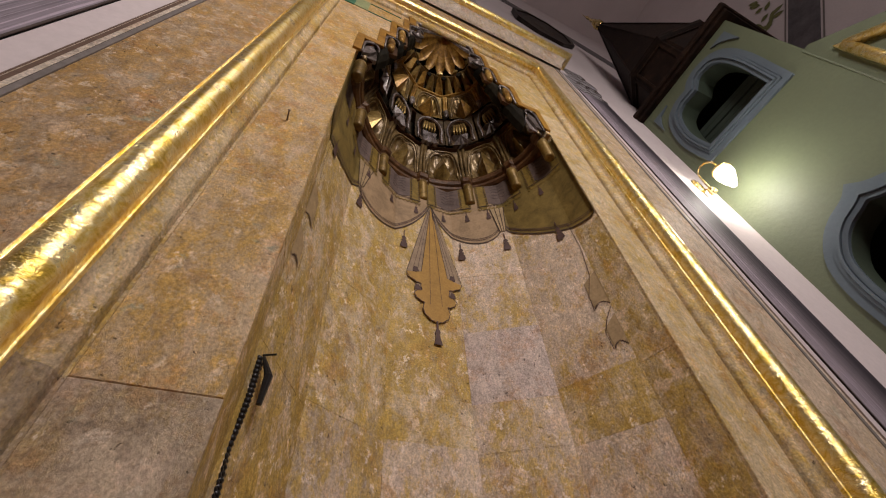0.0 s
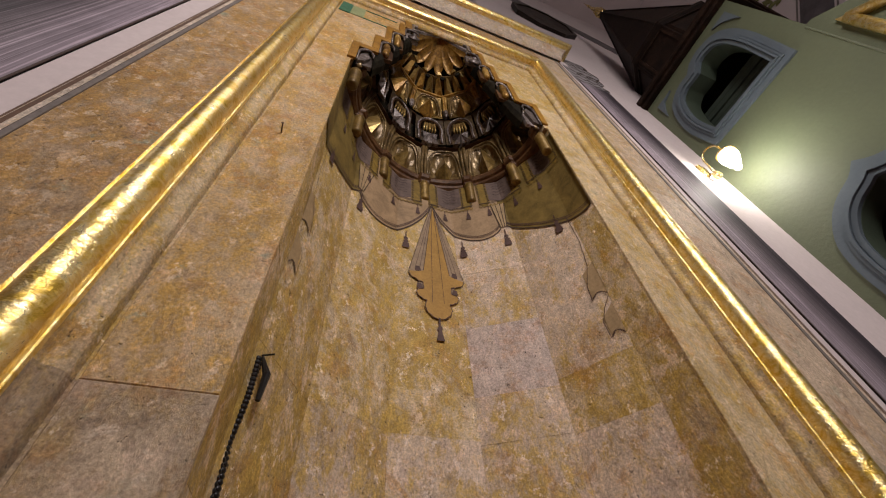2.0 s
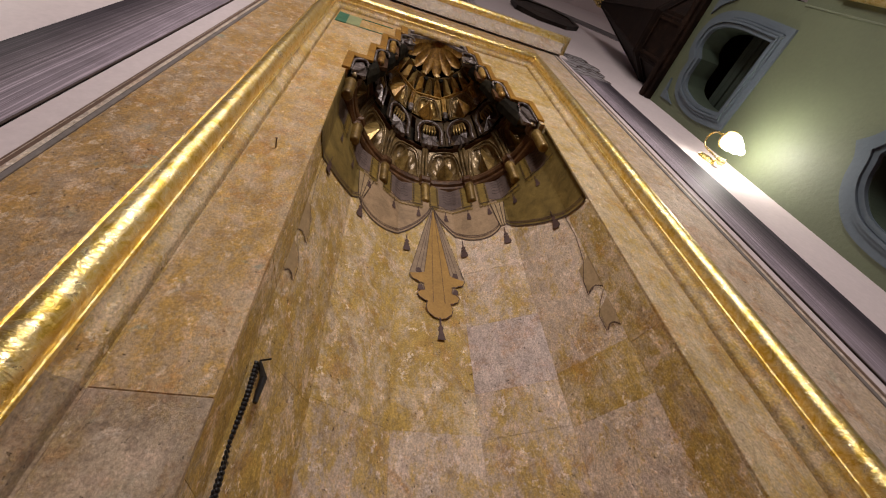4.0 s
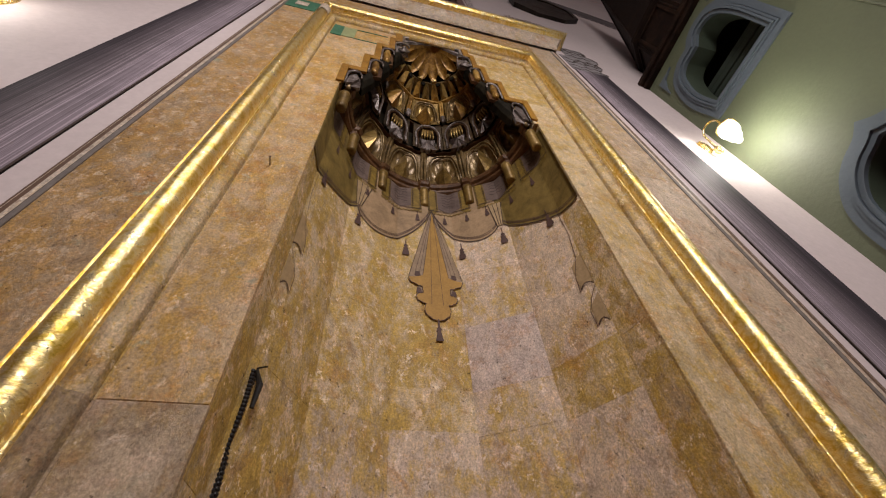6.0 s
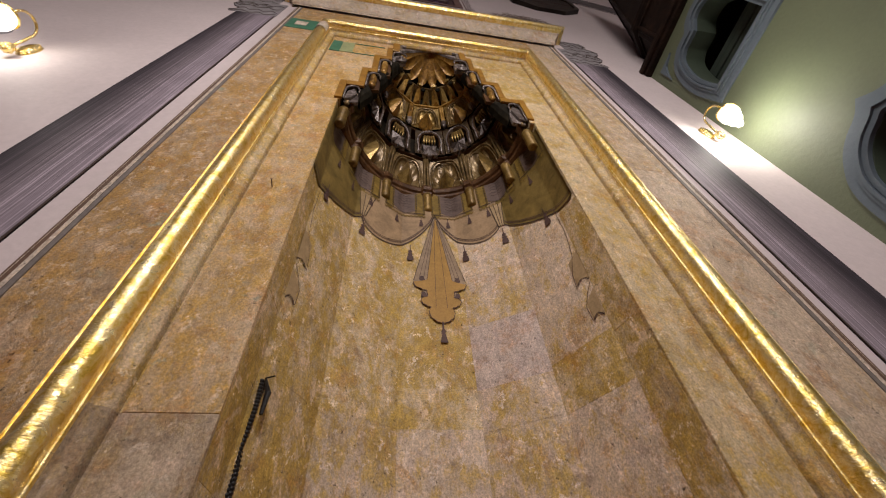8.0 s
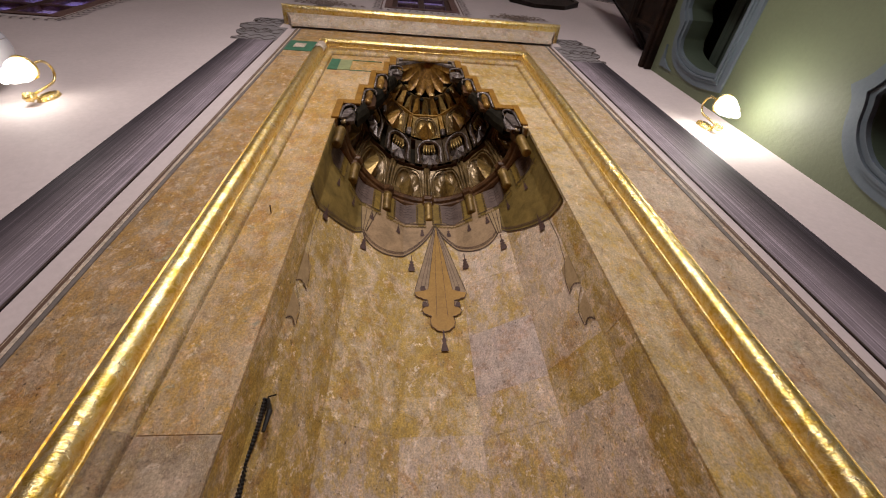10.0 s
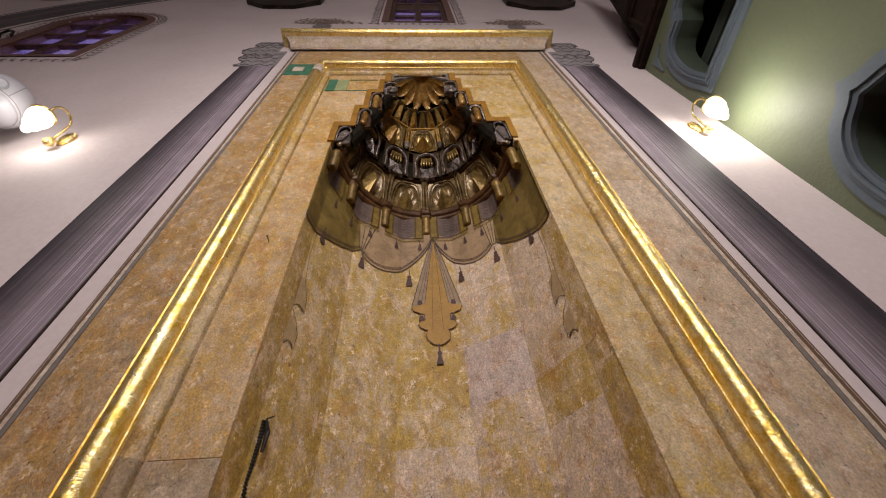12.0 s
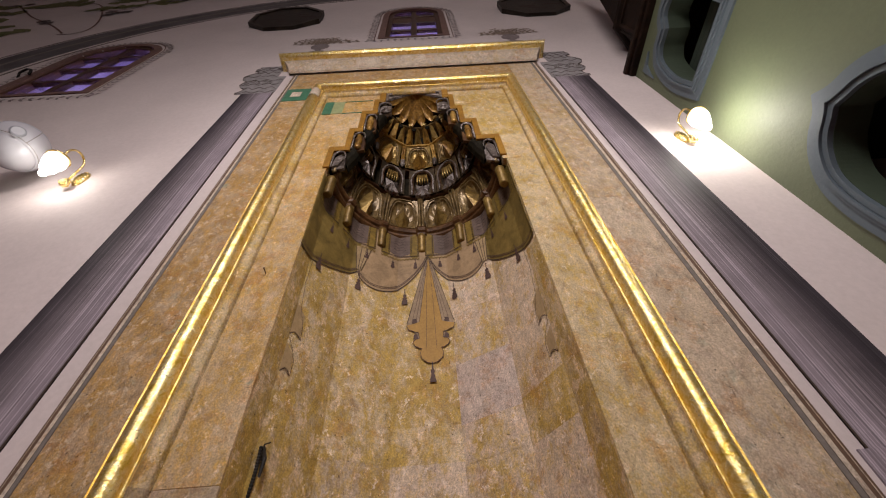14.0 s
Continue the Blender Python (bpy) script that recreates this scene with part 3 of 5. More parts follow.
def pocket_cell(cell, parent):
    """A dark bronze arched pocket, its shade put into the colour, with a gilt cluster, a silver rim and a faceted star
    at its foot.
    """
    S = cell.S
    g = Geo()
    nu, nv = 16, 12
    for j in range(nv + 1):
        for i in range(nu + 1):
            u, v = -1 + 2 * i / nu, j / nv
            r = math.hypot(u / 0.80, (v - 0.56) / 0.44)
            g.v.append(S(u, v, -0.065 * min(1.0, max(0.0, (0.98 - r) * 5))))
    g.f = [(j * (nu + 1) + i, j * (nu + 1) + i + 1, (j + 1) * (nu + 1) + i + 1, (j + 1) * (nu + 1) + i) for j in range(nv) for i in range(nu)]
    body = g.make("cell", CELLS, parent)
    for name, w, r, mat in (("arch_rib", 0.84, 0.0062, SILVER), ("inner_rib", 0.72, 0.004, MOULD)):
        rim = [S(w * math.cos(a), 0.52 + 0.46 * w / 0.84 * math.sin(a), 0.008) for a in (math.pi * (-0.12 + 1.24 * i / 18) for i in range(19))]
        rim = [S(w * 0.94, 0.02, 0.006)] + rim + [S(-w * 0.94, 0.02, 0.006)]
        Geo().tube(rim, r, 6).make(name, mat, body, smooth=True)
    for i in range(5):
        u = -0.32 + 0.16 * i
        Geo().tube([S(u * 0.4, 0.93, -0.035), S(u, 0.74, 0.010), S(u * 1.25, 0.56, 0.006), S(u * 1.1, 0.48, -0.01)], [0.005, 0.010, 0.008, 0.003], 5).make("gilt_lobe", BOSS, body, smooth=True)
    # a four-winged faceted star, its wings folded along the middle
    c = S(0, 0.20, 0.034)
    out = [(0.0, 0.36), (0.20, 0.27), (0.50, 0.36), (0.34, 0.18), (0.54, -0.04), (0.18, 0.04), (0.0, -0.08), (-0.18, 0.04), (-0.54, -0.04), (-0.34, 0.18), (-0.50, 0.36), (-0.20, 0.27)]
    rim = [S(u, v, 0.012 if i % 2 == 0 else -0.010) for i, (u, v) in enumerate(out)]
    n = len(rim)
    g = Geo().add([c] + rim + [p + Vector((0, 0.03, 0.0)) for p in rim], [(0, 1 + i, 1 + (i + 1) % n) for i in range(n)] + [(1 + i, 1 + (i + 1) % n, 1 + n + (i + 1) % n, 1 + n + i) for i in range(n)])
    g.make("star", SILVER, body, "tarnished silver faceted star")
    return body


# moulded ring at the hood's foot, breaking forward over each stub column
COLS = [-88, -62, -31, 0, 31, 62, 88]
base_prof = [(0.545, 2.965), (0.512, 2.970), (0.498, 2.980), (0.494, 2.994), (0.503, 3.004), (0.508, 3.010), (0.490, 3.018), (0.480, 3.034), (0.482, 3.046), (0.494, 3.056), (0.500, 3.062), (0.492, 3.068), (0.50, 3.078), (0.53, 3.080)]
g, n = Geo(), 120
for i in range(n + 1):
    d = -90 + 180 * i / n
    push = 0.020 if min(abs(d - c) for c in COLS) < 3.2 else 0.0
    g.v += [polar(d, r - push, z) for r, z in base_prof]
m = len(base_prof)
g.f = [(i * m + j, (i + 1) * m + j, (i + 1) * m + j + 1, i * m + j + 1) for i in range(n) for j in range(m - 1)]
g.make("foot_moulding", MOULD, hood, "red-brown moulding round the hood's foot")
for c in COLS:
    p = polar(c, 0.500 if abs(c) < 80 else 0.508, 0)
    Geo().lathe([(0.015, 2.812), (0.024, 2.815), (0.027, 2.823), (0.027, 2.955), (0.030, 2.962), (0.030, 2.985)], p, 14).make("stub_column", STUB, hood, smooth=True)

# near-black shells behind the cells, so the gaps read as deep shade
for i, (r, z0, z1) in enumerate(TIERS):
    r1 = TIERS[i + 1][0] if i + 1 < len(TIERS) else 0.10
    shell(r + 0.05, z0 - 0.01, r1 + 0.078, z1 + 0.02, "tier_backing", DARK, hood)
t1, t2, t3, t4, t5 = TIERS
for deg in (-75.5, -46.5, -15.5, 15.5, 46.5, 75.5):
    boss_cell(Cell(deg, 14.0, t1[0] - 0.012, t1[0] - 0.070, t1[1] + 0.05, t1[2] - 0.01), hood, 1.2, BOSS, CARVED, CARVED)
for deg in COLS:
    cell_pier(deg, t1[0] - 0.012, t1[0] - 0.065, t1[1] + 0.03, t1[2], hood)
annulus(0.56, 0.440, t1[2] - 0.005, 0.02, "ledge", MOULD, hood, n=72, wave=-0.012, cells=6)
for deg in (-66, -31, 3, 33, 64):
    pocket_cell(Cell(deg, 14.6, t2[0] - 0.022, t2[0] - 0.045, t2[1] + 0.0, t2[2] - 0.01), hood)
annulus(0.50, 0.386, t2[2] - 0.012, 0.026, "ledge", MOULD, hood, n=72, wave=0.010, cells=5)
for deg in (-75, -42, 0, 42, 75):
    boss_cell(Cell(deg, 17.0 if abs(deg) < 50 else 12.0, t3[0] - 0.010, t3[0] - 0.066, t3[1] + 0.005, t3[2] - 0.015), hood, 1.45, GILT, CARVED, BOSS)
for deg in (-61, -21, 21, 61):
    cell_pier(deg, t3[0] - 0.012, t3[0] - 0.060, t3[1] + 0.05, t3[2] - 0.03, hood, GILT, 0.010)
    p = polar(deg, t3[0] - 0.030, t3[1] + 0.0)
    g = Geo().lathe([(0.004, -0.016), (0.015, 0.0), (0.020, 0.022), (0.012, 0.036), (0.022, 0.058), (0.008, 0.085)], p, 8)
    g.make("lantern_drop", SILVER, hood)
annulus(0.42, 0.312, t3[2] - 0.012, 0.024, "ledge", GILT, hood, n=72, wave=-0.014, cells=5)
# a ring of upright fins; dark discs between them stand for shaded hollows
for i in range(13):
    deg = -84 + 14 * i
    c = Cell(deg, 6.4, t4[0] - 0.010, t4[0] - 0.082, t4[1] + 0.02, t4[2] - 0.008)
    g = Geo()
    base = [c.S(-0.90, 0.0, -0.012), c.S(0.90, 0.0, -0.012), c.S(0.62, 1.0, -0.012), c.S(-0.62, 1.0, -0.012)]
    ridge = [c.S(0.25 if i % 2 else -0.25, 0.03, 0.034), c.S(0, 0.86, 0.030)]
    g.add(base + ridge, [(0, 1, 4), (1, 2, 5, 4), (2, 3, 5), (3, 0, 4, 5), (0, 1, 2, 3)])
    g.make("fin", GILT if i % 2 else BOSS, hood)
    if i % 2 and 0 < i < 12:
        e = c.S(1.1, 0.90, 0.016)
        Geo().lathe([(0.002, 0.004), (0.016, 0.002), (0.020, -0.006)], e, 10, (-e.x, -e.y, -0.12)).make("eye", DARK, hood, "dark disc standing for the shaded hollow between fins")
annulus(0.34, 0.236, t4[2] - 0.014, 0.02, "ledge", CARVED, hood, n=72, wave=-0.010, cells=7)
# silver spandrel over the half-dome
rise = [(0.232 * (1 - q / 10), t5[1] + 0.050 + 0.118 * (q / 10) ** 0.7) for q in range(11)]
plate([(0.262, 4.11), (0.262, 4.35), (-0.262, 4.35), (-0.262, 4.11), (-0.236, 4.13)] + [(-x, z) for x, z in rise] + rise[-2::-1] + [(0.236, 4.13)], [], lambda u, v, q: (u, 0.014 + q, v), 0.02).make("spandrel", SILVER, hood, "silver-painted spandrel round the half-dome")
# ribbed half-dome at the top, folded like an umbrella
g = Geo()
nr, nz = 112, 10
for j in range(nz + 1):
    for i in range(nr + 1):
        d = -88 + 176 * i / nr
        v = j / nz
        fold = abs(math.cos(math.radians((d + 88) / 176 * 180 * 7)))
        rr = 0.228 * (1 - 0.985 * v) * (1 - 0.24 * (1 - fold))
        g.v.append(polar(d, rr, t5[1] + 0.048 + 0.118 * v ** 0.7 - 0.028 * fold * (1 - v)))
g.f = [(j * (nr + 1) + i, j * (nr + 1) + i + 1, (j + 1) * (nr + 1) + i + 1, (j + 1) * (nr + 1) + i) for j in range(nz) for i in range(nr)]
g.make("ribbed_shell", GILT, hood, "ribbed gilded half-dome")
for i in range(6):
    deg = -75 + 30 * i
    a, b = polar(deg - 6, 0.222, t5[1] + 0.035), polar(deg + 6, 0.222, t5[1] + 0.035)
    c, d = polar(deg + 4.5, 0.212, t5[1] - 0.012), polar(deg - 4.5, 0.212, t5[1] - 0.012)
    n = polar(deg, 0.195, t5[1] + 0.010)
    back = Vector((0, 0.02, 0.004))
    Geo().add([a, b, c, d, n, a + back, b + back, c + back, d + back], [(0, 1, 4), (1, 2, 4), (2, 3, 4), (3, 0, 4), (0, 1, 6, 5), (1, 2, 7, 6), (2, 3, 8, 7), (3, 0, 5, 8)]).make("drop", BOSS, hood)

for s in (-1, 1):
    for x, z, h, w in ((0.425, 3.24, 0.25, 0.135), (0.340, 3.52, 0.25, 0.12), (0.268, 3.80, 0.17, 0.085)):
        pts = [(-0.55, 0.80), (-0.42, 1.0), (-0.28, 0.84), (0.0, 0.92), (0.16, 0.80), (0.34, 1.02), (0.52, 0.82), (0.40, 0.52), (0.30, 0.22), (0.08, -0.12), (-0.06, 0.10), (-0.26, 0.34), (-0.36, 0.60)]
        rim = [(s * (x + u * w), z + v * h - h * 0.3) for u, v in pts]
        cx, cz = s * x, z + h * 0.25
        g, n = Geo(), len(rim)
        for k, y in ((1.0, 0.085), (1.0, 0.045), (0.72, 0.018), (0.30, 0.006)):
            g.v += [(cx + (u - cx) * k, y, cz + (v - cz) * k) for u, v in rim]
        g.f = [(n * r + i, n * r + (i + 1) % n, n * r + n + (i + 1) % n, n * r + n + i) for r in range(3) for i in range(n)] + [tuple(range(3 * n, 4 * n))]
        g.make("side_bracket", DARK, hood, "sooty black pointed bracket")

# stepped border of ochre boards round the opening, with silver edges inside
STEPS = {
    -1: [(0.567, 3.055, 3.322), (0.466, 3.322, 3.600), (0.409, 3.600, 3.911), (0.327, 3.911, 4.140), (0.287, 4.140, 4.372)],
    1: [(0.566, 3.085, 3.376), (0.446, 3.376, 3.658), (0.364, 3.658, 3.921), (0.312, 3.921, 4.165), (0.274, 4.165, 4.380)],
}
for s in (-1, 1):
    inner = [(h - (0.040 if i < 4 else 0.050), zt - (0.060 if i < 4 else 0.045)) for i, (h, _, zt) in enumerate(STEPS[s])]
    for i, ((ho, z0, zt), (hi, zi)) in enumerate(zip(STEPS[s], inner)):
        nxt = inner[i + 1][0] if i < 4 else 0.0
        g = Geo()
        a, c = sorted((s * hi, s * ho))
        g.box(a, c, -0.012, 0.004, z0, zt, 0.002)
        a, c = sorted((s * nxt, s * hi))
        g.box(a, c, -0.0115, 0.004, zi, zt - 0.001, 0.002)
        g.make("stepped_border", OCHRE, hood, "ochre-painted stepped border board")
        low = z0 - 0.03 if i else 3.06
        if i == 4:
            # flat silver border with two small steps below the top
            for x0, x1, za, zb in ((0.0, hi, zi - 0.018, zi + 0.004), (hi - 0.050, hi, zi - 0.070, zi - 0.016), (hi - 0.022, hi, z0 - 0.02, zi - 0.066)):
                a, c = sorted((s * x0, s * x1))
                Geo().box(a, c, -0.006, 0.012, za, zb, 0.003).make("step_edge", SILVER, hood, "silver-painted stepped edge")
            continue
        # a small niche in every step: silver rim, red-brown back
        w = 0.082 if i < 3 else 0.10
        rim = [(hi - 0.006, low), (hi - 0.006, zi - 0.060), (hi - 0.012, zi - 0.030), (hi - 0.030, zi - 0.010), (hi - w * 0.55, zi - 0.006), (hi - w * 0.85, zi - 0.020), (hi - w, zi - 0.055), (hi - w, zi - 0.10)]
        Geo().tube([(s * x, -0.002, z) for x, z in rim], [0.006, 0.007, 0.008, 0.008, 0.008, 0.007, 0.006, 0.004], 6).make("step_edge", SILVER, hood, "silver-painted scalloped edge", True)
        back = [(s * x, z) for x, z in rim] + [(s * (hi - w), low + 0.02)]
        plate(back, [], lambda u, v, q: (u, 0.020 + q, v), 0.02).make("niche_back", MOULD if 0 < i < 3 else SILVER, hood)
        if 0 < i < 3:
            h = zi - z0
            prof = [(0.012, -0.02), (0.021, 0.0), (0.021, h * 0.16), (0.013, h * 0.24), (0.022, h * 0.34), (0.024, h * 0.52), (0.013, h * 0.62), (0.020, h * 0.72), (0.006, h * 0.84)]
            Geo().lathe(prof, (s * (hi - w * 0.48), 0.008, z0 + 0.01), 12).make("baluster_drop", GILT, hood, smooth=True)
        if i == 3:
            Geo().lathe([(0.042, 0), (0.040, 0.010), (0.020, 0.014), (0.018, 0.022), (0.011, 0.030), (0.002, 0.033)], (s * 0.222, 0.008, 3.925), 18, (0, -1, 0)).make("rosette", SILVER, hood, "silver-painted round rosette", True)
        if i == 0:
            pts = [(hi - 0.010, low + 0.02), (hi - 0.016, zi - 0.07), (hi - 0.050, zi - 0.03), (hi - 0.070, zi - 0.09), (hi - 0.045, low + 0.04)]
            plate([(s * x, z) for x, z in pts], [], lambda u, v, q: (u, 0.004 + q, v), 0.02).make("leaf_panel", SILVER, hood)

# ---- painted drapery on the niche wall ----
drape = thing("painted_drapery", "painted scalloped curtain with tassels on the niche stone", "wall painting")


def strip(top, bottom, off, name, mat, parent, label="", n=40, rows=4):
    """A painted patch between two curves over the niche's directions. top, bottom: functions of s in 0..1 giving (degrees, z)."""
    g = Geo()
    for i in range(n + 1):
        s = i / n
        (d0, z0), (d1, z1) = top(s), bottom(s)
        for j in range(rows + 1):
            k = j / rows
            g.v.append(niche_at(d0 + (d1 - d0) * k, z0 + (z1 - z0) * k, off))
    m = rows + 1
    g.f = [(i * m + j, (i + 1) * m + j, (i + 1) * m + j + 1, i * m + j + 1) for i in range(n) for j in range(rows)]
    return g.make(name, mat, parent, label)


def painted_line(pts, width, off, name, mat, parent):
    g = Geo()
    P = [niche_at(d, z, off) for d, z in pts]
    for i, p in enumerate(P):
        t = (P[min(i + 1, len(P) - 1)] - P[max(i - 1, 0)]).normalized()
        nrm = Vector((-p.x, -(p.y - CY), 0)).normalized()
        side = t.cross(nrm) * width / 2
        g.v += [p - side, p + side]
    g.f = [(2 * i, 2 * i + 2, 2 * i + 3, 2 * i + 1) for i in range(len(P) - 1)]
    return g.make(name, mat, parent)


# lower edge of the curtain: deep swags between ties
SWAGS = [(-89, -43, 2.345, 2.398, 2.53, CLOTH_OLIVE), (-43, 3.6, 2.53, 2.462, 2.767, CLOTH_PINK), (3.6, 43.5, 2.767, 2.494, 2.581, CLOTH_PINK), (43.5, 89, 2.581, 2.385, 2.33, CLOTH_OLIVE)]


def swag_z(a, b, za, zm, zb, s):
    base = za + (zb - za) * s
    return base - (0.5 * (za + zb) - zm) * (4 * s * (1 - s)) ** 0.7


for a, b, za, zm, zb, mat in SWAGS:
    low = lambda s, a=a, b=b, za=za, zm=zm, zb=zb: (a + (b - a) * s, swag_z(a, b, za, zm, zb, s))  # noqa: E731
    strip(lambda s, a=a, b=b: (a + (b - a) * s, 3.0), low, 0.0022, "swag", mat, drape)
    painted_line([low(i / 40) for i in range(41)], 0.0055, 0.0042, "hem", LINE, drape)
    painted_line([(d, z + 0.020 + 0.006 * (i % 2)) for i, (d, z) in enumerate(low(i / 90) for i in range(91))], 0.004, 0.0042, "trim", TASSEL, drape)
    painted_line([(d, z + 0.034) for d, z in (low(i / 40) for i in range(41))], 0.003, 0.0042, "trim_line", TASSEL, drape)
# upper valance with bands between the stub columns
for i in range(len(COLS) - 1):
    a, b = COLS[i] + 2, COLS[i + 1] - 2
    for f0, f1, mat, drop in ((0.0, 0.24, CLOTH_YELLOW, 2.775), (0.24, 0.76, CLOTH_PLUM, 2.80), (0.76, 1.0, CLOTH_YELLOW, 2.775)):
        d0, d1 = a + (b - a) * f0, a + (b - a) * f1
        strip(lambda s, d0=d0, d1=d1: (d0 + (d1 - d0) * s, 3.0), lambda s, d0=d0, d1=d1, drop=drop: (d0 + (d1 - d0) * s, drop - 0.02 * math.sin(math.pi * s)), 0.0045, "valance_band", mat, drape, n=8, rows=3)
        if mat is CLOTH_YELLOW:
            for e in (0.12, 0.88):
                zig = [(d0 + (d1 - d0) * e + 0.5 * (1 if q % 2 else -1), 2.985 - 0.009 * q) for q in range(23)]
                painted_line(zig, 0.004, 0.0065, "zigzag", LINE, drape)
        else:
            for q in range(5):
                zz = 2.95 - 0.028 * q
                painted_line([(d0 + (d1 - d0) * u, zz + 0.008 * math.sin(u * 19 + q)) for u in (0.2, 0.3, 0.42, 0.5, 0.62, 0.72, 0.8)], 0.004, 0.0065, "brush_mark", LINE, drape)
    fringe = [(a + (b - a) * q / 24, 2.755 - 0.012 * (q % 2)) for q in range(25)]
    painted_line(fringe, 0.008, 0.0065, "fringe", CLOTH_YELLOW, drape)
    painted_line([(d, 2.775) for d, _ in fringe], 0.006, 0.0075, "fringe_line", LINE, drape)


def tassel(deg, z_top, size, parent, mat=TASSEL):
    k = size
    painted_line([(deg, z_top), (deg, z_top - 0.055 * k)], 0.005 * k, 0.0066, "tassel_cord", mat, parent)
    out = [(0.003, 0.044), (0.010, 0.050), (0.011, 0.060), (0.005, 0.066), (0.012, 0.072), (0.013, 0.080), (0.009, 0.084), (0.015, 0.092), (0.0175, 0.118), (0.010, 0.122)]
    w = 1 / 0.0094
    g = Geo()
    for x, z in out:
        g.v += [niche_at(deg - x * k * w, z_top - z * k, 0.0066), niche_at(deg + x * k * w, z_top - z * k, 0.0066)]
    g.f = [(2 * i, 2 * i + 1, 2 * i + 3, 2 * i + 2) for i in range(len(out) - 1)]
    return g.make("tassel", mat, parent, "painted dark tassel")


for d, z in ((-71, 2.455), (-41.5, 2.515), (-11.5, 2.490), (19.6, 2.495), (43.5, 2.525), (70, 2.43)):
    tassel(d, z, 1.0, drape)
for d in (-68, -53, -38.5, -20, -4.8, 12, 25.5, 38, 54, 70):
    tassel(d, 2.748, 0.72, drape)
# gathered folds where the swags are tied up
for d0, d1, e in ((-46, -36, -42.5), (39.5, 47, 43.5)):
    strip(lambda s, d0=d0, d1=d1: (d0 + (d1 - d0) * s, 2.745), lambda s, e=e: (e - 1.6 + 3.2 * s, 2.545), 0.0056, "gathered_fold", CLOTH_CREAM, drape, n=6, rows=4)
    for k in (0.0, 0.35, 0.7, 1.0):
        painted_line([(d0 + (d1 - d0) * k, 2.745), (e - 1.6 + 3.2 * k, 2.545)], 0.0035, 0.0070, "fold_line", LINE, drape)
# loose ends of a painted side curtain that remain on both sides
for s in (-1, 1):
    for z0, z1, d0, d1 in ((2.07, 1.905, 76.5, 70.5), (1.86, 1.735, 76.0, 71.2)):
        strip(lambda q, d0=d0, d1=d1, z0=z0: (s * (d0 + (d1 - d0) * q), z0 - 0.04 * q), lambda q, d0=d0, d1=d1, z1=z1: (s * (d0 + (d1 - d0) * q), z1 + 0.022 * math.sin(q * 3)), 0.0022, "curtain_end", CLOTH_CREAM, drape, n=10, rows=3)
        painted_line([(s * (d0 + (d1 - d0) * q / 24), z1 + 0.022 * math.sin(q / 24 * 3) - 0.007 * (q % 2)) for q in range(25)], 0.004, 0.0045, "fringe", TASSEL, drape)
    painted_line([(s * d, z) for d, z in ((75, 2.37), (75.5, 2.20), (74, 2.06), (70.5, 1.97), (70, 1.90))], 0.0028, 0.0042, "curtain_line", TASSEL, drape)
    painted_line([(s * d, z) for d, z in ((76, 1.89), (73, 1.85), (70.5, 1.80), (70.8, 1.735))], 0.0028, 0.0042, "curtain_line", TASSEL, drape)

# the pointed cloth that hangs in the middle
cloth = thing("painted_pendant_cloth", "painted ochre hanging cloth with grey folds and tassel", "wall painting")


def flat_patch(pts, off, name, mat, label=""):
    """A painted patch, pts (x, z) on the niche's middle face."""
    y = CORNERS[3].y - off
    g = plate(pts, [], lambda u, v, w: (u, y + w, v), 0.001)
    return g.make(name, mat, cloth, label)


X0 = 0.037
# half outlines (out from the middle, z), mirrored
FOLDS = [(0.0, 2.768), (0.040, 2.62), (0.128, 2.226), (0.120, 2.20), (0.080, 2.165), (0.090, 2.118), (0.0, 2.10)]
CLOTH = [(0.0, 2.755), (0.016, 2.62), (0.062, 2.236), (0.092, 2.224), (0.128, 2.218), (0.122, 2.192), (0.092, 2.174), (0.064, 2.163), (0.062, 2.127), (0.080, 2.122), (0.094, 2.108), (0.088, 2.086), (0.068, 2.070), (0.050, 2.064), (0.057, 2.040), (0.054, 2.012), (0.030, 1.985), (0.0, 1.974)]
for half, off, name, mat, label in ((FOLDS, 0.005, "folds", CLOTH_GREY, "taupe-grey side folds"), (CLOTH, 0.008, "cloth", CLOTH_OCHRE, "ochre cloth")):
    flat_patch([(X0 - x, z) for x, z in half] + [(X0 + x, z) for x, z in half[-2:0:-1]], off, name, mat, label)


def flat_line(pts, width, off, name, mat, closed=False):
    y = CORNERS[3].y - off
    g = Geo()
    P = [Vector((x, y, z)) for x, z in pts]
    for i, p in enumerate(P):
        t = (P[min(i + 1, len(P) - 1)] - P[max(i - 1, 0)]).normalized()
        side = Vector((-t.z, 0, t.x)) * width / 2
        g.v += [p - side, p + side]
    g.f = [(2 * i, 2 * i + 2, 2 * i + 3, 2 * i + 1) for i in range(len(P) - 1)]
    return g.make(name, mat, cloth)


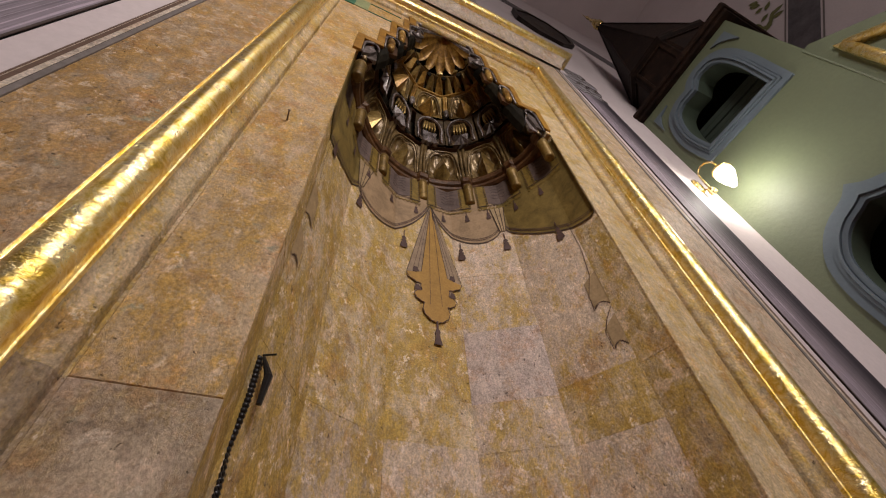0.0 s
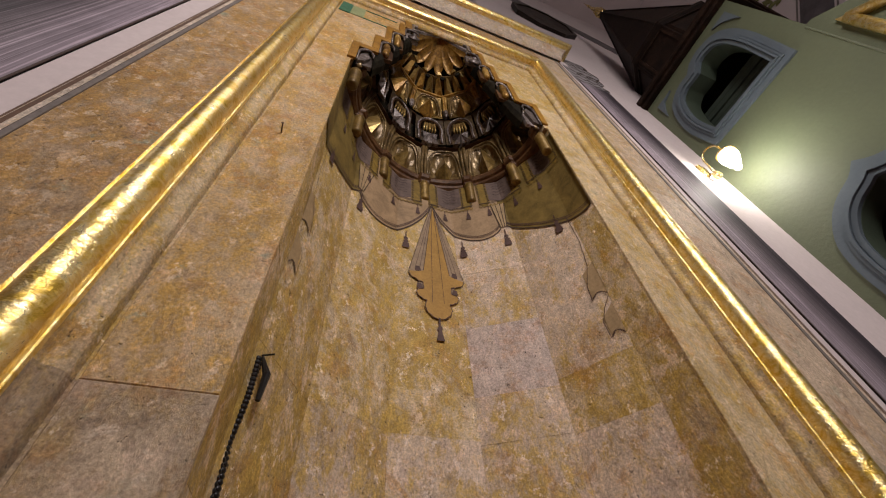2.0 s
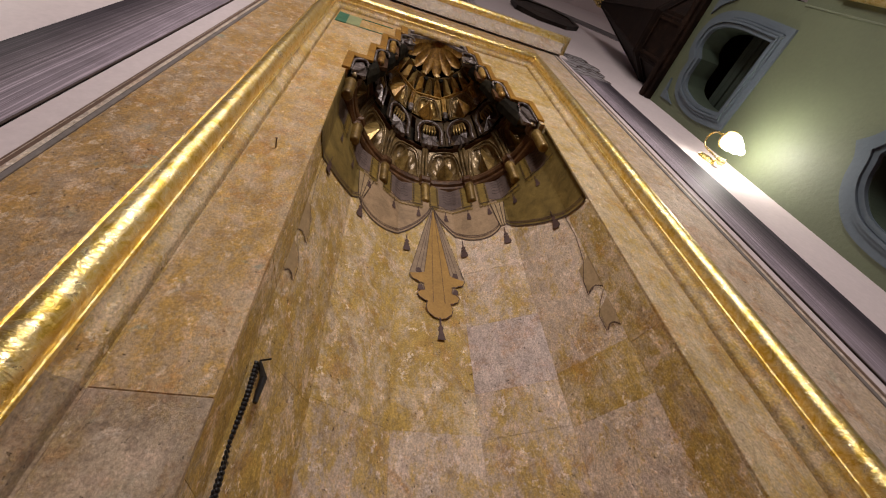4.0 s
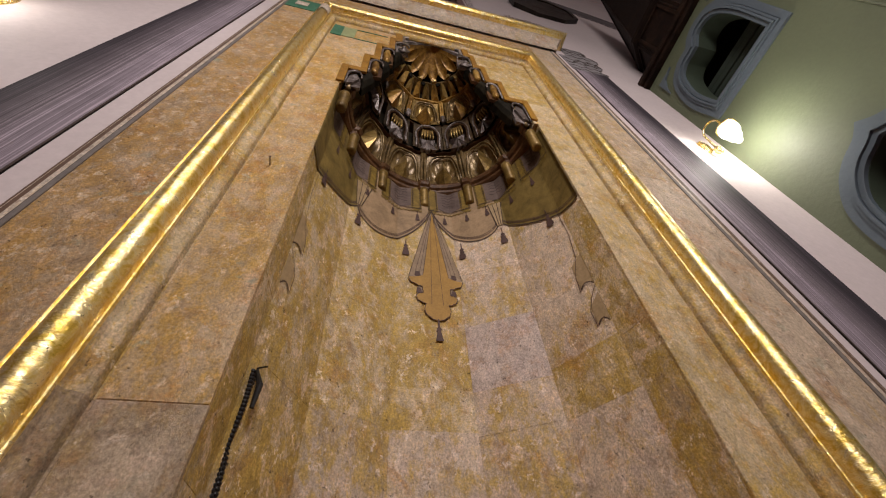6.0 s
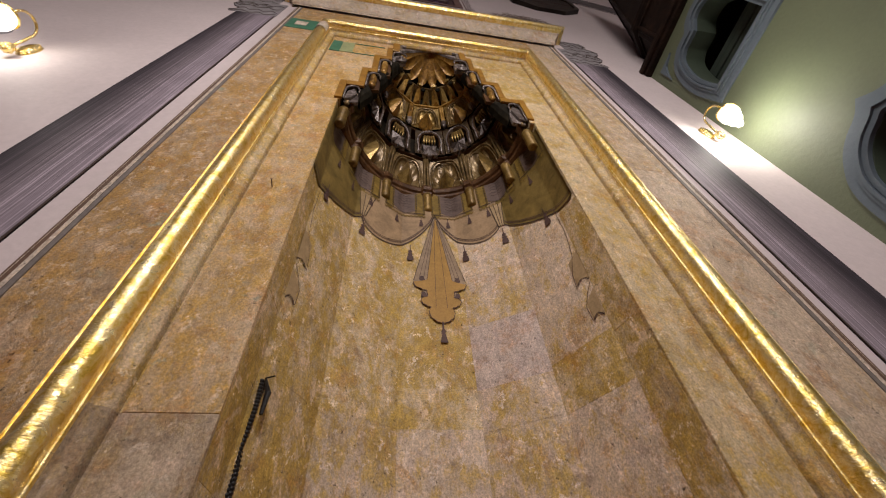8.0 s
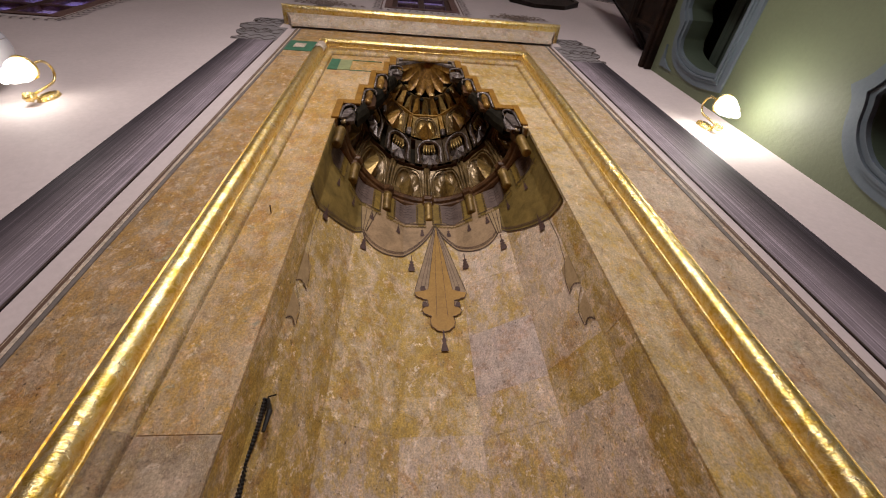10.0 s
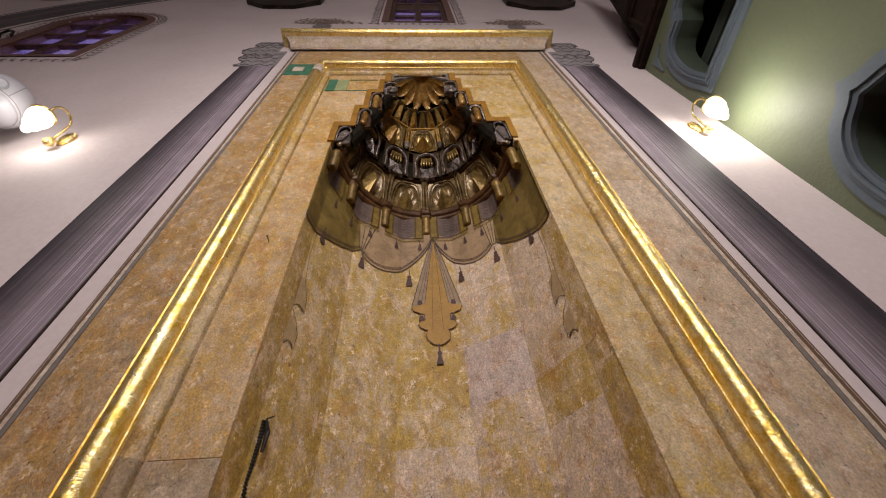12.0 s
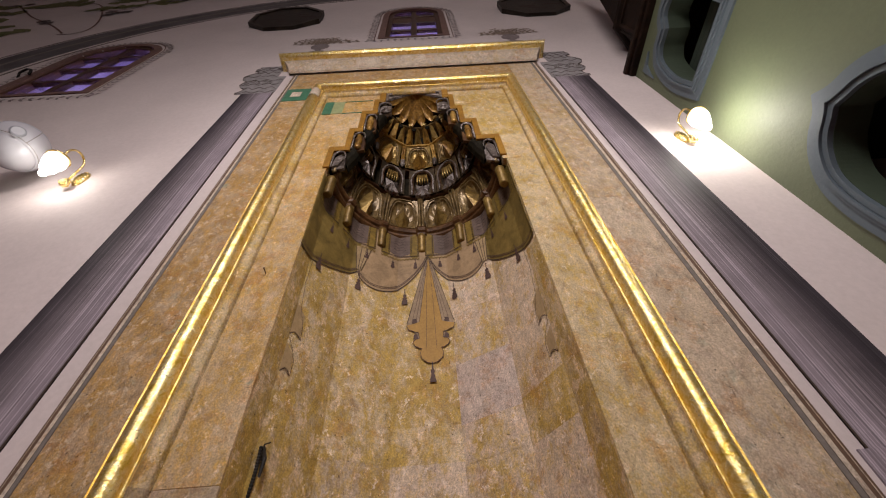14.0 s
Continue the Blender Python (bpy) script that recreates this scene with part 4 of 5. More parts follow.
for s in (-1, 1):
    flat_line([(X0 + s * x, z) for x, z in CLOTH[:3]], 0.0022, 0.0095, "fold_line", LINE)
    flat_line([(X0 + s * x, z) for x, z in FOLDS[:3]], 0.0028, 0.0095, "fold_line", LINE)
    for k in (0.3, 0.65):
        flat_line([(X0 + s * 0.008, 2.72), (X0 + s * (0.062 + 0.060 * k), 2.235)], 0.002, 0.0065, "fold_line", TASSEL)
    flat_line([(X0 + s * x, z) for x, z in ((0.006, 2.70), (0.018, 2.40), (0.026, 2.06))], 0.0018, 0.0095, "fold_line", TASSEL)
    fine = []
    for (x0, z0), (x1, z1) in zip(CLOTH[4:], CLOTH[5:]):
        fine += [(X0 + s * (x0 + (x1 - x0) * q / 3 + 0.003 * (q % 2)), z0 + (z1 - z0) * q / 3 - 0.003 * (q % 2)) for q in range(3)]
    flat_line(fine, 0.0030, 0.0096, "fringe", TASSEL)
    for x, z in ((0.086, 2.246), (0.080, 2.142)):
        flat_patch([(X0 + s * (x - 0.016), z - 0.018), (X0 + s * (x + 0.014), z - 0.016), (X0 + s * (x + 0.010), z + 0.012), (X0 + s * (x - 0.006), z + 0.014)], 0.0075, "shadow_tuft", TASSEL)
tuft = [(X0 - 0.004, 1.982), (X0 - 0.004, 1.945), (X0 - 0.011, 1.93), (X0 - 0.007, 1.918), (X0 - 0.017, 1.872), (X0 + 0.017, 1.872), (X0 + 0.007, 1.918), (X0 + 0.011, 1.93), (X0 + 0.004, 1.945), (X0 + 0.004, 1.982)]
flat_patch(tuft, 0.0085, "tassel", TASSEL, "painted dark tassel")
# ---- things in the niche ----
beads = thing("prayer_beads", "long black prayer beads hanging from a nail in the niche", "prayer beads")
nail = Vector((-0.531, 0.159, 1.467))
Geo().tube([nail + Vector((-0.02, 0, 0)), nail + Vector((0.035, -0.02, 0.004))], 0.0022, 6).make("nail", BLACK, beads, "thin iron nail")
bead = Geo().lathe([(0.001, -0.0062), (0.0052, -0.0046), (0.0074, 0), (0.0052, 0.0046), (0.001, 0.0062)], (0, 0, 0), 8).make("bead", BLACK, beads, smooth=True)
bead.location = nail + Vector((0.006, -0.012, -0.01))
for strand in (0, 1):
    for i in range(84):
        b = bead.copy()
        scene.collection.objects.link(b)
        spread = 0.006 * min(1, i / 40)
        b.location = nail + Vector((0.006 + 0.004 * math.sin(i * 0.21 + strand * 2), -0.014 - (spread if strand else -spread) + (0.0062 if strand else -0.0062), -0.012 - 0.0093 * i - (0.0046 if strand else 0)))
Geo().tube([nail + Vector((0.014, -0.016, -0.004)), nail + Vector((0.032, -0.030, -0.05)), nail + Vector((0.030, -0.030, -0.105))], [0.003, 0.008, 0.005], 8).make("tassel", BLACK, beads, "short black tassel")
nail2 = thing("iron_nail", "small iron nail driven into the washed stone", "nail")
Geo().tube([(-0.655, 0.01, 2.14), (-0.655, -0.03, 2.146)], 0.0022, 6).lathe([(0.004, 0), (0.005, 0.001), (0.004, 0.002)], (-0.655, -0.03, 2.146), 8, (0, -1, 0.1)).make("shaft", BROWNLINE, nail2)

# teal squares left by paint conservators
for name, x0, x1, z0, z1, y, mat in (("square", -1.036, -0.842, 4.01, 4.27, -0.0845, TEAL), ("square", -0.985, -0.905, 4.09, 4.19, -0.088, CREAM)):
    if mat is TEAL:
        patch = thing("paint_test_patch", "teal square paint test patch with pale middle", "paint patch")
    Geo().box(x0, x1, y, y + 0.004, z0, z1, 0.001).make(name, mat, patch)
patch = thing("paint_test_patch", "teal and pale green paint test strip on stone", "paint patch")
Geo().box(-0.7215, -0.652, -0.0065, 0.001, 3.90, 4.145, 0.001).make("square", TEAL, patch)
Geo().box(-0.652, -0.565, -0.0055, 0.001, 3.905, 4.14, 0.001).make("square", MINT, patch)
for z in (3.902, 4.138):
    Geo().box(-0.565, -0.345, -0.0050, 0.001, z, z + 0.007, 0.001).make("line", TEAL, patch)

bare = thing("bare_moulding_patch", "cleaned bare stretch of moulding without gilding", "paint patch")
g = Geo()
for z in (4.10, 4.105, 4.235, 4.24):
    r = 0.0370 if z in (4.10, 4.24) else 0.0392
    g.v += [(-GX - r * math.cos(a), -0.064 - r * math.sin(a), z) for a in (math.pi * q / 12 for q in range(13))]
g.f = [(13 * r + q, 13 * r + q + 1, 13 * r + 14 + q, 13 * r + 13 + q) for r in range(3) for q in range(12)]
g.make("sleeve", CREAM, bare, smooth=True)

# ---- painted pilasters on the plaster ----
for s in (-1, 1):
    pil = thing("painted_pilaster", "grey painted pilaster with fine fluting on white plaster", "wall painting", "painted pilasters")
    p0, p1 = (1.165, 1.455) if s > 0 else (1.155, 1.415)
    a, b = sorted((s * p0, s * p1))
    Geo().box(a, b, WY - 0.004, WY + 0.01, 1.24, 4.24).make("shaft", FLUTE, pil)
    a, b = sorted((s * p0, s * (p0 + 0.006)))
    Geo().box(a, b, WY - 0.006, WY + 0.01, 1.24, 4.24).make("edge_line", LINE, pil)
    # capital: one wavy-ended painted block with drawn scroll lines
    ends = [(4.24, 1.47), (4.27, 1.475), (4.30, 1.44), (4.36, 1.43), (4.40, 1.475), (4.46, 1.50), (4.52, 1.485), (4.56, 1.47), (4.60, 1.515), (4.68, 1.535), (4.74, 1.50), (4.78, 1.45), (4.82, 1.43), (4.85, 1.475), (4.90, 1.475), (4.92, 1.45), (4.97, 1.455)]
    pts = [(1.15, 4.24)] + [(x, z) for z, x in ends] + [(1.225, 4.97), (1.225, 4.66), (1.15, 4.66)]
    plate([(s * u, v) for u, v in pts], [], lambda u, v, w: (u, WY - 0.004 + w, v), 0.01).make("capital", CAPITAL, pil)
    g = Geo()
    for z, x in ends[1::2]:
        x0 = 1.16 if z < 4.65 else 1.235
        g.tube([(s * (x0 + (x - x0) * q / 16), WY - 0.0045, z + 0.022 * math.sin(q * 1.1 + z * 40)) for q in range(17)], 0.0028, 4)
    g.tube([(s * x, WY - 0.0045, z) for z, x in ends], 0.003, 4)
    for q in range(5):
        cx, cz = 1.25 + 0.05 * q, 4.50 + 0.05 * (q % 2)
        g.tube([(s * (cx + (0.006 + 0.0022 * k) * math.cos(k * 0.7)), WY - 0.0045, cz + (0.006 + 0.0022 * k) * math.sin(k * 0.7)) for k in range(12)], 0.0022, 4)
    tagged(g.make("scroll_drawing", LINE, pil), kind="stuff")
    # base with a ring ornament
    a, b = sorted((s * 1.14, s * 1.50))
    Geo().box(a, b, WY - 0.006, WY + 0.01, 0.9, 1.24).make("base", FLUTE, pil)
    g = Geo()
    for r, rad in ((0.075, 0.008), (0.045, 0.006)):
        g.tube([(s * 1.32 + r * math.cos(q * math.pi / 12), WY - 0.007, 1.13 + r * math.sin(q * math.pi / 12)) for q in range(25)], rad, 5)
    for q in range(6):
        g.tube([(s * 1.32, WY - 0.007, 1.13), (s * 1.32 + 0.07 * math.cos(q * math.pi / 3), WY - 0.007, 1.13 + 0.07 * math.sin(q * math.pi / 3))], 0.004, 5)
    g.make("ring_ornament", GREYLINE, pil)

# ---- windows ----


def window(cx, z0, half, spring, rise, name, rows, boarded):
    win = thing(name, "arched wooden window with small panes, dusk outside", "window", kind="structure")
    y = WY + 0.012
    outer = arched(cx, z0, half + 0.002, spring, rise + 0.002, 16)
    inner = arched(cx, z0 + 0.055, half - 0.055, spring, rise - 0.055, 16)
    plate(outer, [inner], lambda u, v, w: (u, y + w, v), 0.07).make("window_frame", WOOD, win)
    Geo().box(cx - half, cx + half, WY - 0.012, y + 0.1, z0 - 0.03, z0 + 0.02, 0.006).make("window_sill", MAUVE, win)
    rev = plate(arched(cx, z0 - 0.03, half + 0.075, spring, rise + 0.075, 16), [arched(cx, z0 + 0.021, half - 0.004, spring, rise - 0.004, 16)], lambda u, v, w: (u, WY - 0.010 + w, v), 0.06)
    rev.make("window_surround", MAUVE, win, "mauve-brown painted surround")
    Geo().box(cx - 0.034, cx + 0.034, y + 0.005, y + 0.06, z0 + 0.05, spring + rise - 0.05, 0.004).make("mullion", WOOD, win)
    step = (spring - z0 - 0.07) / rows
    for i in range(1, rows + 1):
        z = z0 + 0.07 + step * i
        Geo().box(cx - half + 0.05, cx + half - 0.05, y + 0.01, y + 0.055, z - 0.030, z + 0.030, 0.004).make("glazing_bar", WOOD, win)
    if boarded:
        Geo().box(cx - half + 0.05, cx + half - 0.05, y + 0.022, y + 0.04, z0 + 0.07 + step * (rows - 1), spring, 0.003).make("board", WOOD, win)
    for i in range(rows + 1):
        if boarded and i == rows - 1:
            continue
        for s in (-1, 1):
            x0, x1 = sorted((cx + s * 0.03, cx + s * (half - 0.07)))
            za = z0 + 0.07 + step * i
            zb = za + step if i < rows else spring + rise * 0.7
            if i == rows:
                x0, x1 = sorted((cx + s * 0.03, cx + s * (half - 0.16)))
            p = Geo().box(x0 - 0.004, x1 + 0.004, y + 0.03, y + 0.034, za, zb).make("pane", GLASS, win, "violet-tinted window pane")
            p.visible_shadow = False
    sky = Geo().box(cx - 0.9, cx + 0.9, WY + 0.55, WY + 0.56, z0 - 0.5, spring + rise + 1.5).make("backdrop", DUSK)
    tagged(sky, "violet dusk sky outside the window", "sky", kind="structure")
    return win


window(0.0, 5.88, 0.335, 7.15, 0.33, "window_1", 3, True)
window(-3.28, 4.52, 0.40, 5.75, 0.36, "window_2", 3, False)

# ---- painted ornament on the plaster ----


def leaf_shape(g, x, z, ang, length, width, y):
    c, s = math.cos(ang), math.sin(ang)
    pts = [(0, 0), (0.35, 0.5), (0.7, 0.38), (1, 0), (0.7, -0.38), (0.35, -0.5)]
    g.add([(x + c * u * length - s * v * width, y, z + s * u * length + c * v * width) for u, v in pts], [(0, 1, 2, 3, 4, 5)])


def stroke(g, pts, width, y):
    P = [Vector((x, y, z)) for x, z in pts]
    n0 = len(g.v)
    for i, p in enumerate(P):
        t = (P[min(i + 1, len(P) - 1)] - P[max(i - 1, 0)]).normalized()
        side = Vector((-t.z, 0, t.x)) * width / 2
        g.v += [tuple(p - side), tuple(p + side)]
    g.f += [(n0 + 2 * i, n0 + 2 * i + 2, n0 + 2 * i + 3, n0 + 2 * i + 1) for i in range(len(P) - 1)]


rng = random.Random(4)


def border(cx, z0, half, spring, rise, name):
    """A painted garland of small leaves round a window."""
    o = thing(name, "painted grey garland of small leaves round the window", "wall painting", "painted garlands")
    path = arched(cx, z0 - 0.12, half + 0.16, spring, rise + 0.16, 30)
    path = [path[0], path[1]] + path[2:] + [path[0]]
    g, h = Geo(), Geo()
    y = WY - 0.0035
    for (x0, za), (x1, zb) in zip(path, path[1:]):
        d = math.hypot(x1 - x0, zb - za)
        n = max(1, int(d / 0.075))
        ang = math.atan2(zb - za, x1 - x0)
        for i in range(n):
            k = (i + 0.5) / n
            for s in (-1, 1):
                leaf_shape(g, x0 + (x1 - x0) * k, za + (zb - za) * k, ang + s * (0.8 + rng.uniform(-0.3, 0.3)), rng.uniform(0.045, 0.07), 0.022, y - rng.uniform(0, 0.002))
    tagged(g.make("leaves", FLOWER, o), kind="stuff")
    stroke(h, [(x - (x - cx) * 0.10, z - 0.02 if z > spring else z) for x, z in path[1:]], 0.012, y)
    h.make("line", MAUVE, o)


border(0.0, 5.88, 0.335, 7.15, 0.33, "painted_garland")
border(-3.28, 4.52, 0.40, 5.75, 0.36, "painted_garland")


def vase(cx, z0, s):
    o = thing("painted_flower_vase", "painted grey vase with spreading leafy branches", "wall painting", "painted vases")
    y = WY - 0.004
    prof = [(0.10, 0), (0.10, 0.03), (0.03, 0.06), (0.03, 0.10), (0.09, 0.16), (0.10, 0.24), (0.06, 0.30), (0.09, 0.33)]
    plate([(cx + u, z0 + v) for u, v in prof] + [(cx - u, z0 + v) for u, v in prof[::-1]], [], lambda u, v, w: (u, y + w, v), 0.003).make("vase", FLOWER, o)
    g = Geo()
    for i in range(9):
        a = math.radians(12 + 19.5 * i)
        L = rng.uniform(0.15, 0.25)
        pts = [(cx + math.cos(a) * L * q / 5 * (1 + 0.1 * q), z0 + 0.33 + math.sin(a) * L * q / 5 * 1.1) for q in range(6)]
        stroke(g, pts, 0.010, y)
        for q in range(1, 6):
            for sd in (-1, 1):
                leaf_shape(g, *pts[q], a + sd * rng.uniform(0.4, 1.2), rng.uniform(0.045, 0.085), rng.uniform(0.022, 0.036), y - rng.uniform(0.0005, 0.002))
    tagged(g.make("leaf_spray", SPRAY, o), kind="stuff")
    h = Geo()
    stroke(h, [(cx - 0.14, z0 - 0.01), (cx + 0.14, z0 - 0.01)], 0.02, y)
    h.make("ground_line", FLOWER, o)


vase(-1.02, 5.42, -1)
vase(1.06, 5.42, 1)


def scroll(stem, name, leaves, blooms, seed):
    """A painted scrolling stem with lobed leaves along it and small grey blooms."""
    r = random.Random(seed)
    o = thing(name, "painted olive scrolling vine with lobed leaves and grey blooms", "wall painting", "painted vines")
    y = WY - 0.004
    g, h, st = Geo(), Geo(), Geo()
    fine = spline_open(stem)
    stroke(st, fine, 0.028, y)
    st.make("stem", MAUVE, o)
    for x, z, ang, size in leaves:
        for q in range(7):
            a = ang + (q - 3) * 0.34
            leaf_shape(g, x + 0.1 * size * q * math.cos(ang), z + 0.1 * size * q * math.sin(ang), a + r.uniform(-0.15, 0.15), size * r.uniform(0.6, 1.0), size * 0.34, y - 0.0006 * q)
    tagged(g.make("leaves", LEAF, o), kind="stuff")
    for x, z in blooms:
        for q in range(6):
            leaf_shape(h, x, z, q * 1.05 + r.uniform(0, 0.2), 0.11, 0.09, y - 0.005)
    tagged(h.make("blooms", FLOWER, o), kind="stuff")


def spline_open(pts, n=6):
    P = [Vector(p) for p in pts]
    P = [P[0] * 2 - P[1]] + P + [P[-1] * 2 - P[-2]]
    out = []
    for p0, p1, p2, p3 in zip(P, P[1:], P[2:], P[3:]):
        out += [tuple(0.5 * ((2 * p1) + (p2 - p0) * t + (2 * p0 - 5 * p1 + 4 * p2 - p3) * t * t + (3 * p1 - p0 - 3 * p2 + p3) * t ** 3)) for t in (q / n for q in range(n))]
    return out + [tuple(P[-2])]


scroll([(-4.75, 7.0), (-4.55, 6.99), (-4.46, 7.17), (-4.62, 7.7), (-5.05, 8.55), (-5.6, 9.4), (-6.3, 9.9)], "painted_vine", [(-5.9, 9.3, 2.6, 0.65), (-6.1, 9.6, 2.9, 0.7), (-5.5, 9.6, 0.3, 0.6), (-5.2, 9.1, -0.4, 0.45)], [(-4.9, 8.55), (-4.75, 8.45), (-4.62, 8.48), (-4.82, 8.30)], 2)
scroll([(-5.2, 8.75), (-4.85, 8.72), (-4.65, 8.95), (-4.75, 9.4), (-5.1, 10.0)], "painted_vine", [(-4.9, 8.85, 2.7, 0.5), (-4.75, 9.3, 0.6, 0.5), (-4.55, 9.3, 0.2, 0.5), (-4.9, 9.6, 2.4, 0.5)], [(-4.3, 9.35), (-4.2, 9.5), (-4.1, 9.4), (-4.25, 9.65)], 3)
scroll([(-4.71, 7.06), (-5.1, 7.5), (-5.55, 7.95), (-6.16, 8.52), (-7.2, 9.7)], "painted_vine", [(-5.3, 7.3, 3.6, 0.5), (-6.3, 8.1, 3.4, 0.8), (-6.6, 8.7, 3.0, 0.8), (-5.8, 7.7, 3.9, 0.5), (-7.2, 9.3, 2.6, 0.8)], [(-5.45, 7.85), (-5.6, 8.0), (-7.3, 9.7), (-7.1, 9.8)], 5)
hook = thing("iron_hook", "small black iron hook beside the window", "hook")
Geo().tube([(-3.84, WY + 0.01, 5.08), (-3.83, WY - 0.03, 5.13), (-3.77, WY - 0.05, 5.17), (-3.70, WY - 0.05, 5.13), (-3.69, WY - 0.03, 5.06)], 0.011, 7).make("bar", BLACK, hook, smooth=True)

eb = thing("painted_side_band", "dark mauve painted border band with pale lines on plaster", "wall painting", kind="structure")
for o0, o1, x, mat in ((0.0, 0.42, 4.994, BANDGREY), (-0.05, -0.025, 4.995, GREYLINE), (0.445, 0.47, 4.995, GREYLINE)):
    # a band that climbs the side wall and leans with the vault
    g = Geo()
    rows = [(-0.9, 6.33), (-1.378, 6.945), (-1.88, 7.585), (-2.4, 8.25), (-3.0, 9.0), (-4.0, 10.2)]
    for y, z in rows:
        g.v += [(x, y - o0 * 0.3, z - o0 * 1.1), (x, y - o1 * 0.3, z - o1 * 1.1)]
    g.f = [(2 * q, 2 * q + 2, 2 * q + 3, 2 * q + 1) for q in range(len(rows) - 1)]
    g.make("band", mat, eb)
ev = thing("painted_spray", "painted olive leaf spray on the side wall", "wall painting", "painted vines")
g = Geo()
for i in range(26):
    t = i / 25
    y0, z0 = -1.15 - 0.6 * t, 7.95 + 0.35 * math.sin(t * 7) - 0.1 * t
    h = Geo()
    leaf_shape(h, 0, 0, rng.uniform(0, 6.28), rng.uniform(0.10, 0.22), 0.08, 0)
    g.add([(4.993 - 0.0001 * i, y0 + px, z0 + pz) for px, _, pz in h.v], h.f)
tagged(g.make("leaves", LEAF, ev), kind="stuff")

# ---- octagonal plaques ----


def plaque(cx, cz, name="octagonal_plaque"):
    o = thing(name, "dark octagonal calligraphy plaque high on the plaster", "wall plaque", "octagonal plaques")
    R = 0.50
    tilt = Matrix.Translation((cx, WY - 0.05, cz)) @ pose(0, 0, 0, 3, 0, 0)
    octo = lambda r: [(r * math.cos(math.pi / 8 + math.pi / 4 * i), r * 1.08 * math.sin(math.pi / 8 + math.pi / 4 * i)) for i in range(8)]  # noqa: E731
    to = lambda base: (lambda u, v, w: tilt @ Vector((u, base + w, v)))  # noqa: E731
    plate(octo(R), [octo(R - 0.06)], to(-0.02), 0.06).make("frame", PLAQUE, o)
    plate(octo(R - 0.058), [], to(-0.005), 0.04).make("board", PLAQUE, o)
    g = Geo()
    for i in range(7):
        x, z = rng.uniform(-0.28, 0.22), rng.uniform(-0.3, 0.3)
        w, h = rng.uniform(0.12, 0.3), rng.uniform(0.02, 0.035)
        p = [tilt @ Vector((x + a, -0.0075, z + b)) for a, b in ((0, 0), (w, 0), (w, h), (0, h))]
        Geo().add(p, [(0, 1, 2, 3)]).make("script_bar", LINE, o)


plaque(-1.70, 7.06)
plaque(1.64, 7.10)

# ---- wall lamps ----


def sconce(x, z, turn, power):
    o = thing("wall_lamp", "brass swan-neck wall lamp with a lit opal glass shade", "lamp", "wall lamps")
    c, s = math.cos(turn), math.sin(turn)
    W = lambda a, out, up: Vector((x + a * c + out * s, WY - out * c + a * s, z + up))  # noqa: E731
    g = Geo().lathe([(0.002, 0.022), (0.018, 0.020), (0.030, 0.012), (0.034, 0.004), (0.036, 0.0)], (0, 0, 0), 20)
    g.v = [tuple(Vector((x + vx, WY - vz, z + 0.07 + vy * 2.0))) for vx, vy, vz in g.v]
    g.make("back_plate", BRASS, o, "oval embossed brass back plate", True)
    g = Geo()
    for i in range(14):
        a = 2 * math.pi * i / 14
        g.lathe([(0.001, 0), (0.007, 0.003), (0.007, 0.008), (0.002, 0.012)], (x + 0.029 * math.cos(a), WY - 0.004, z + 0.07 + 0.058 * math.sin(a)), 6, (0, -1, 0))
    g.lathe([(0.004, -0.03), (0.018, -0.02), (0.022, 0), (0.016, 0.022), (0.008, 0.034)], W(0, 0.04, -0.03), 12)
    for i in range(6):
        a = math.pi * 2 * i / 6
        g.lathe([(0.001, -0.014), (0.009, 0), (0.001, 0.014)], W(0.017 * math.cos(a), 0.04 + 0.017 * math.sin(a), -0.04), 6)
    g.make("rosette", BRASS, o, smooth=True)
    arm = [W(0, 0.01, 0.02), W(0, 0.04, -0.01)]
    for i in range(15):
        a = math.pi * (1.0 - i / 14 * 1.0)
        arm.append(W(0, 0.100 + 0.052 * math.cos(a), 0.12 + 0.060 * math.sin(a)))
    arm.append(W(0, 0.152, 0.075))
    Geo().tube(arm, 0.0062, 8).make("arm", BRASS, o, smooth=True)
    top = W(0, 0.152, 0.045)
    tip = Vector((-0.10 * s, 0.10 * c, -1)).normalized()
    cap = Geo().lathe([(0.006, -0.034), (0.014, -0.03), (0.016, -0.014), (0.036, -0.010), (0.052, 0.000), (0.057, 0.010), (0.053, 0.014)], top, 20, tip).make("cap", BRASS, o, "brass gallery cap", True)
    sh = Geo().lathe([(0.044, 0.006), (0.049, 0.016), (0.052, 0.034), (0.051, 0.052), (0.046, 0.068), (0.036, 0.078), (0.038, 0.092), (0.036, 0.106), (0.029, 0.118), (0.018, 0.126), (0.020, 0.138), (0.018, 0.150), (0.010, 0.160), (0.001, 0.164)], top, 24, tip)
    sh = sh.make("shade", OPAL, o, "glowing opal glass shade", True)
    sh.visible_shadow = False
    lamp("wall_lamp_light", "POINT", top + tip * 0.11 + Vector((0.025 * s, -0.025 * c, 0)), power, (1.0, 0.93, 0.84), 0.05)
    return o


sconce(1.615, 2.962, 0.08, 9.0)
sconce(-1.90, 2.88, -0.05, 2.4)

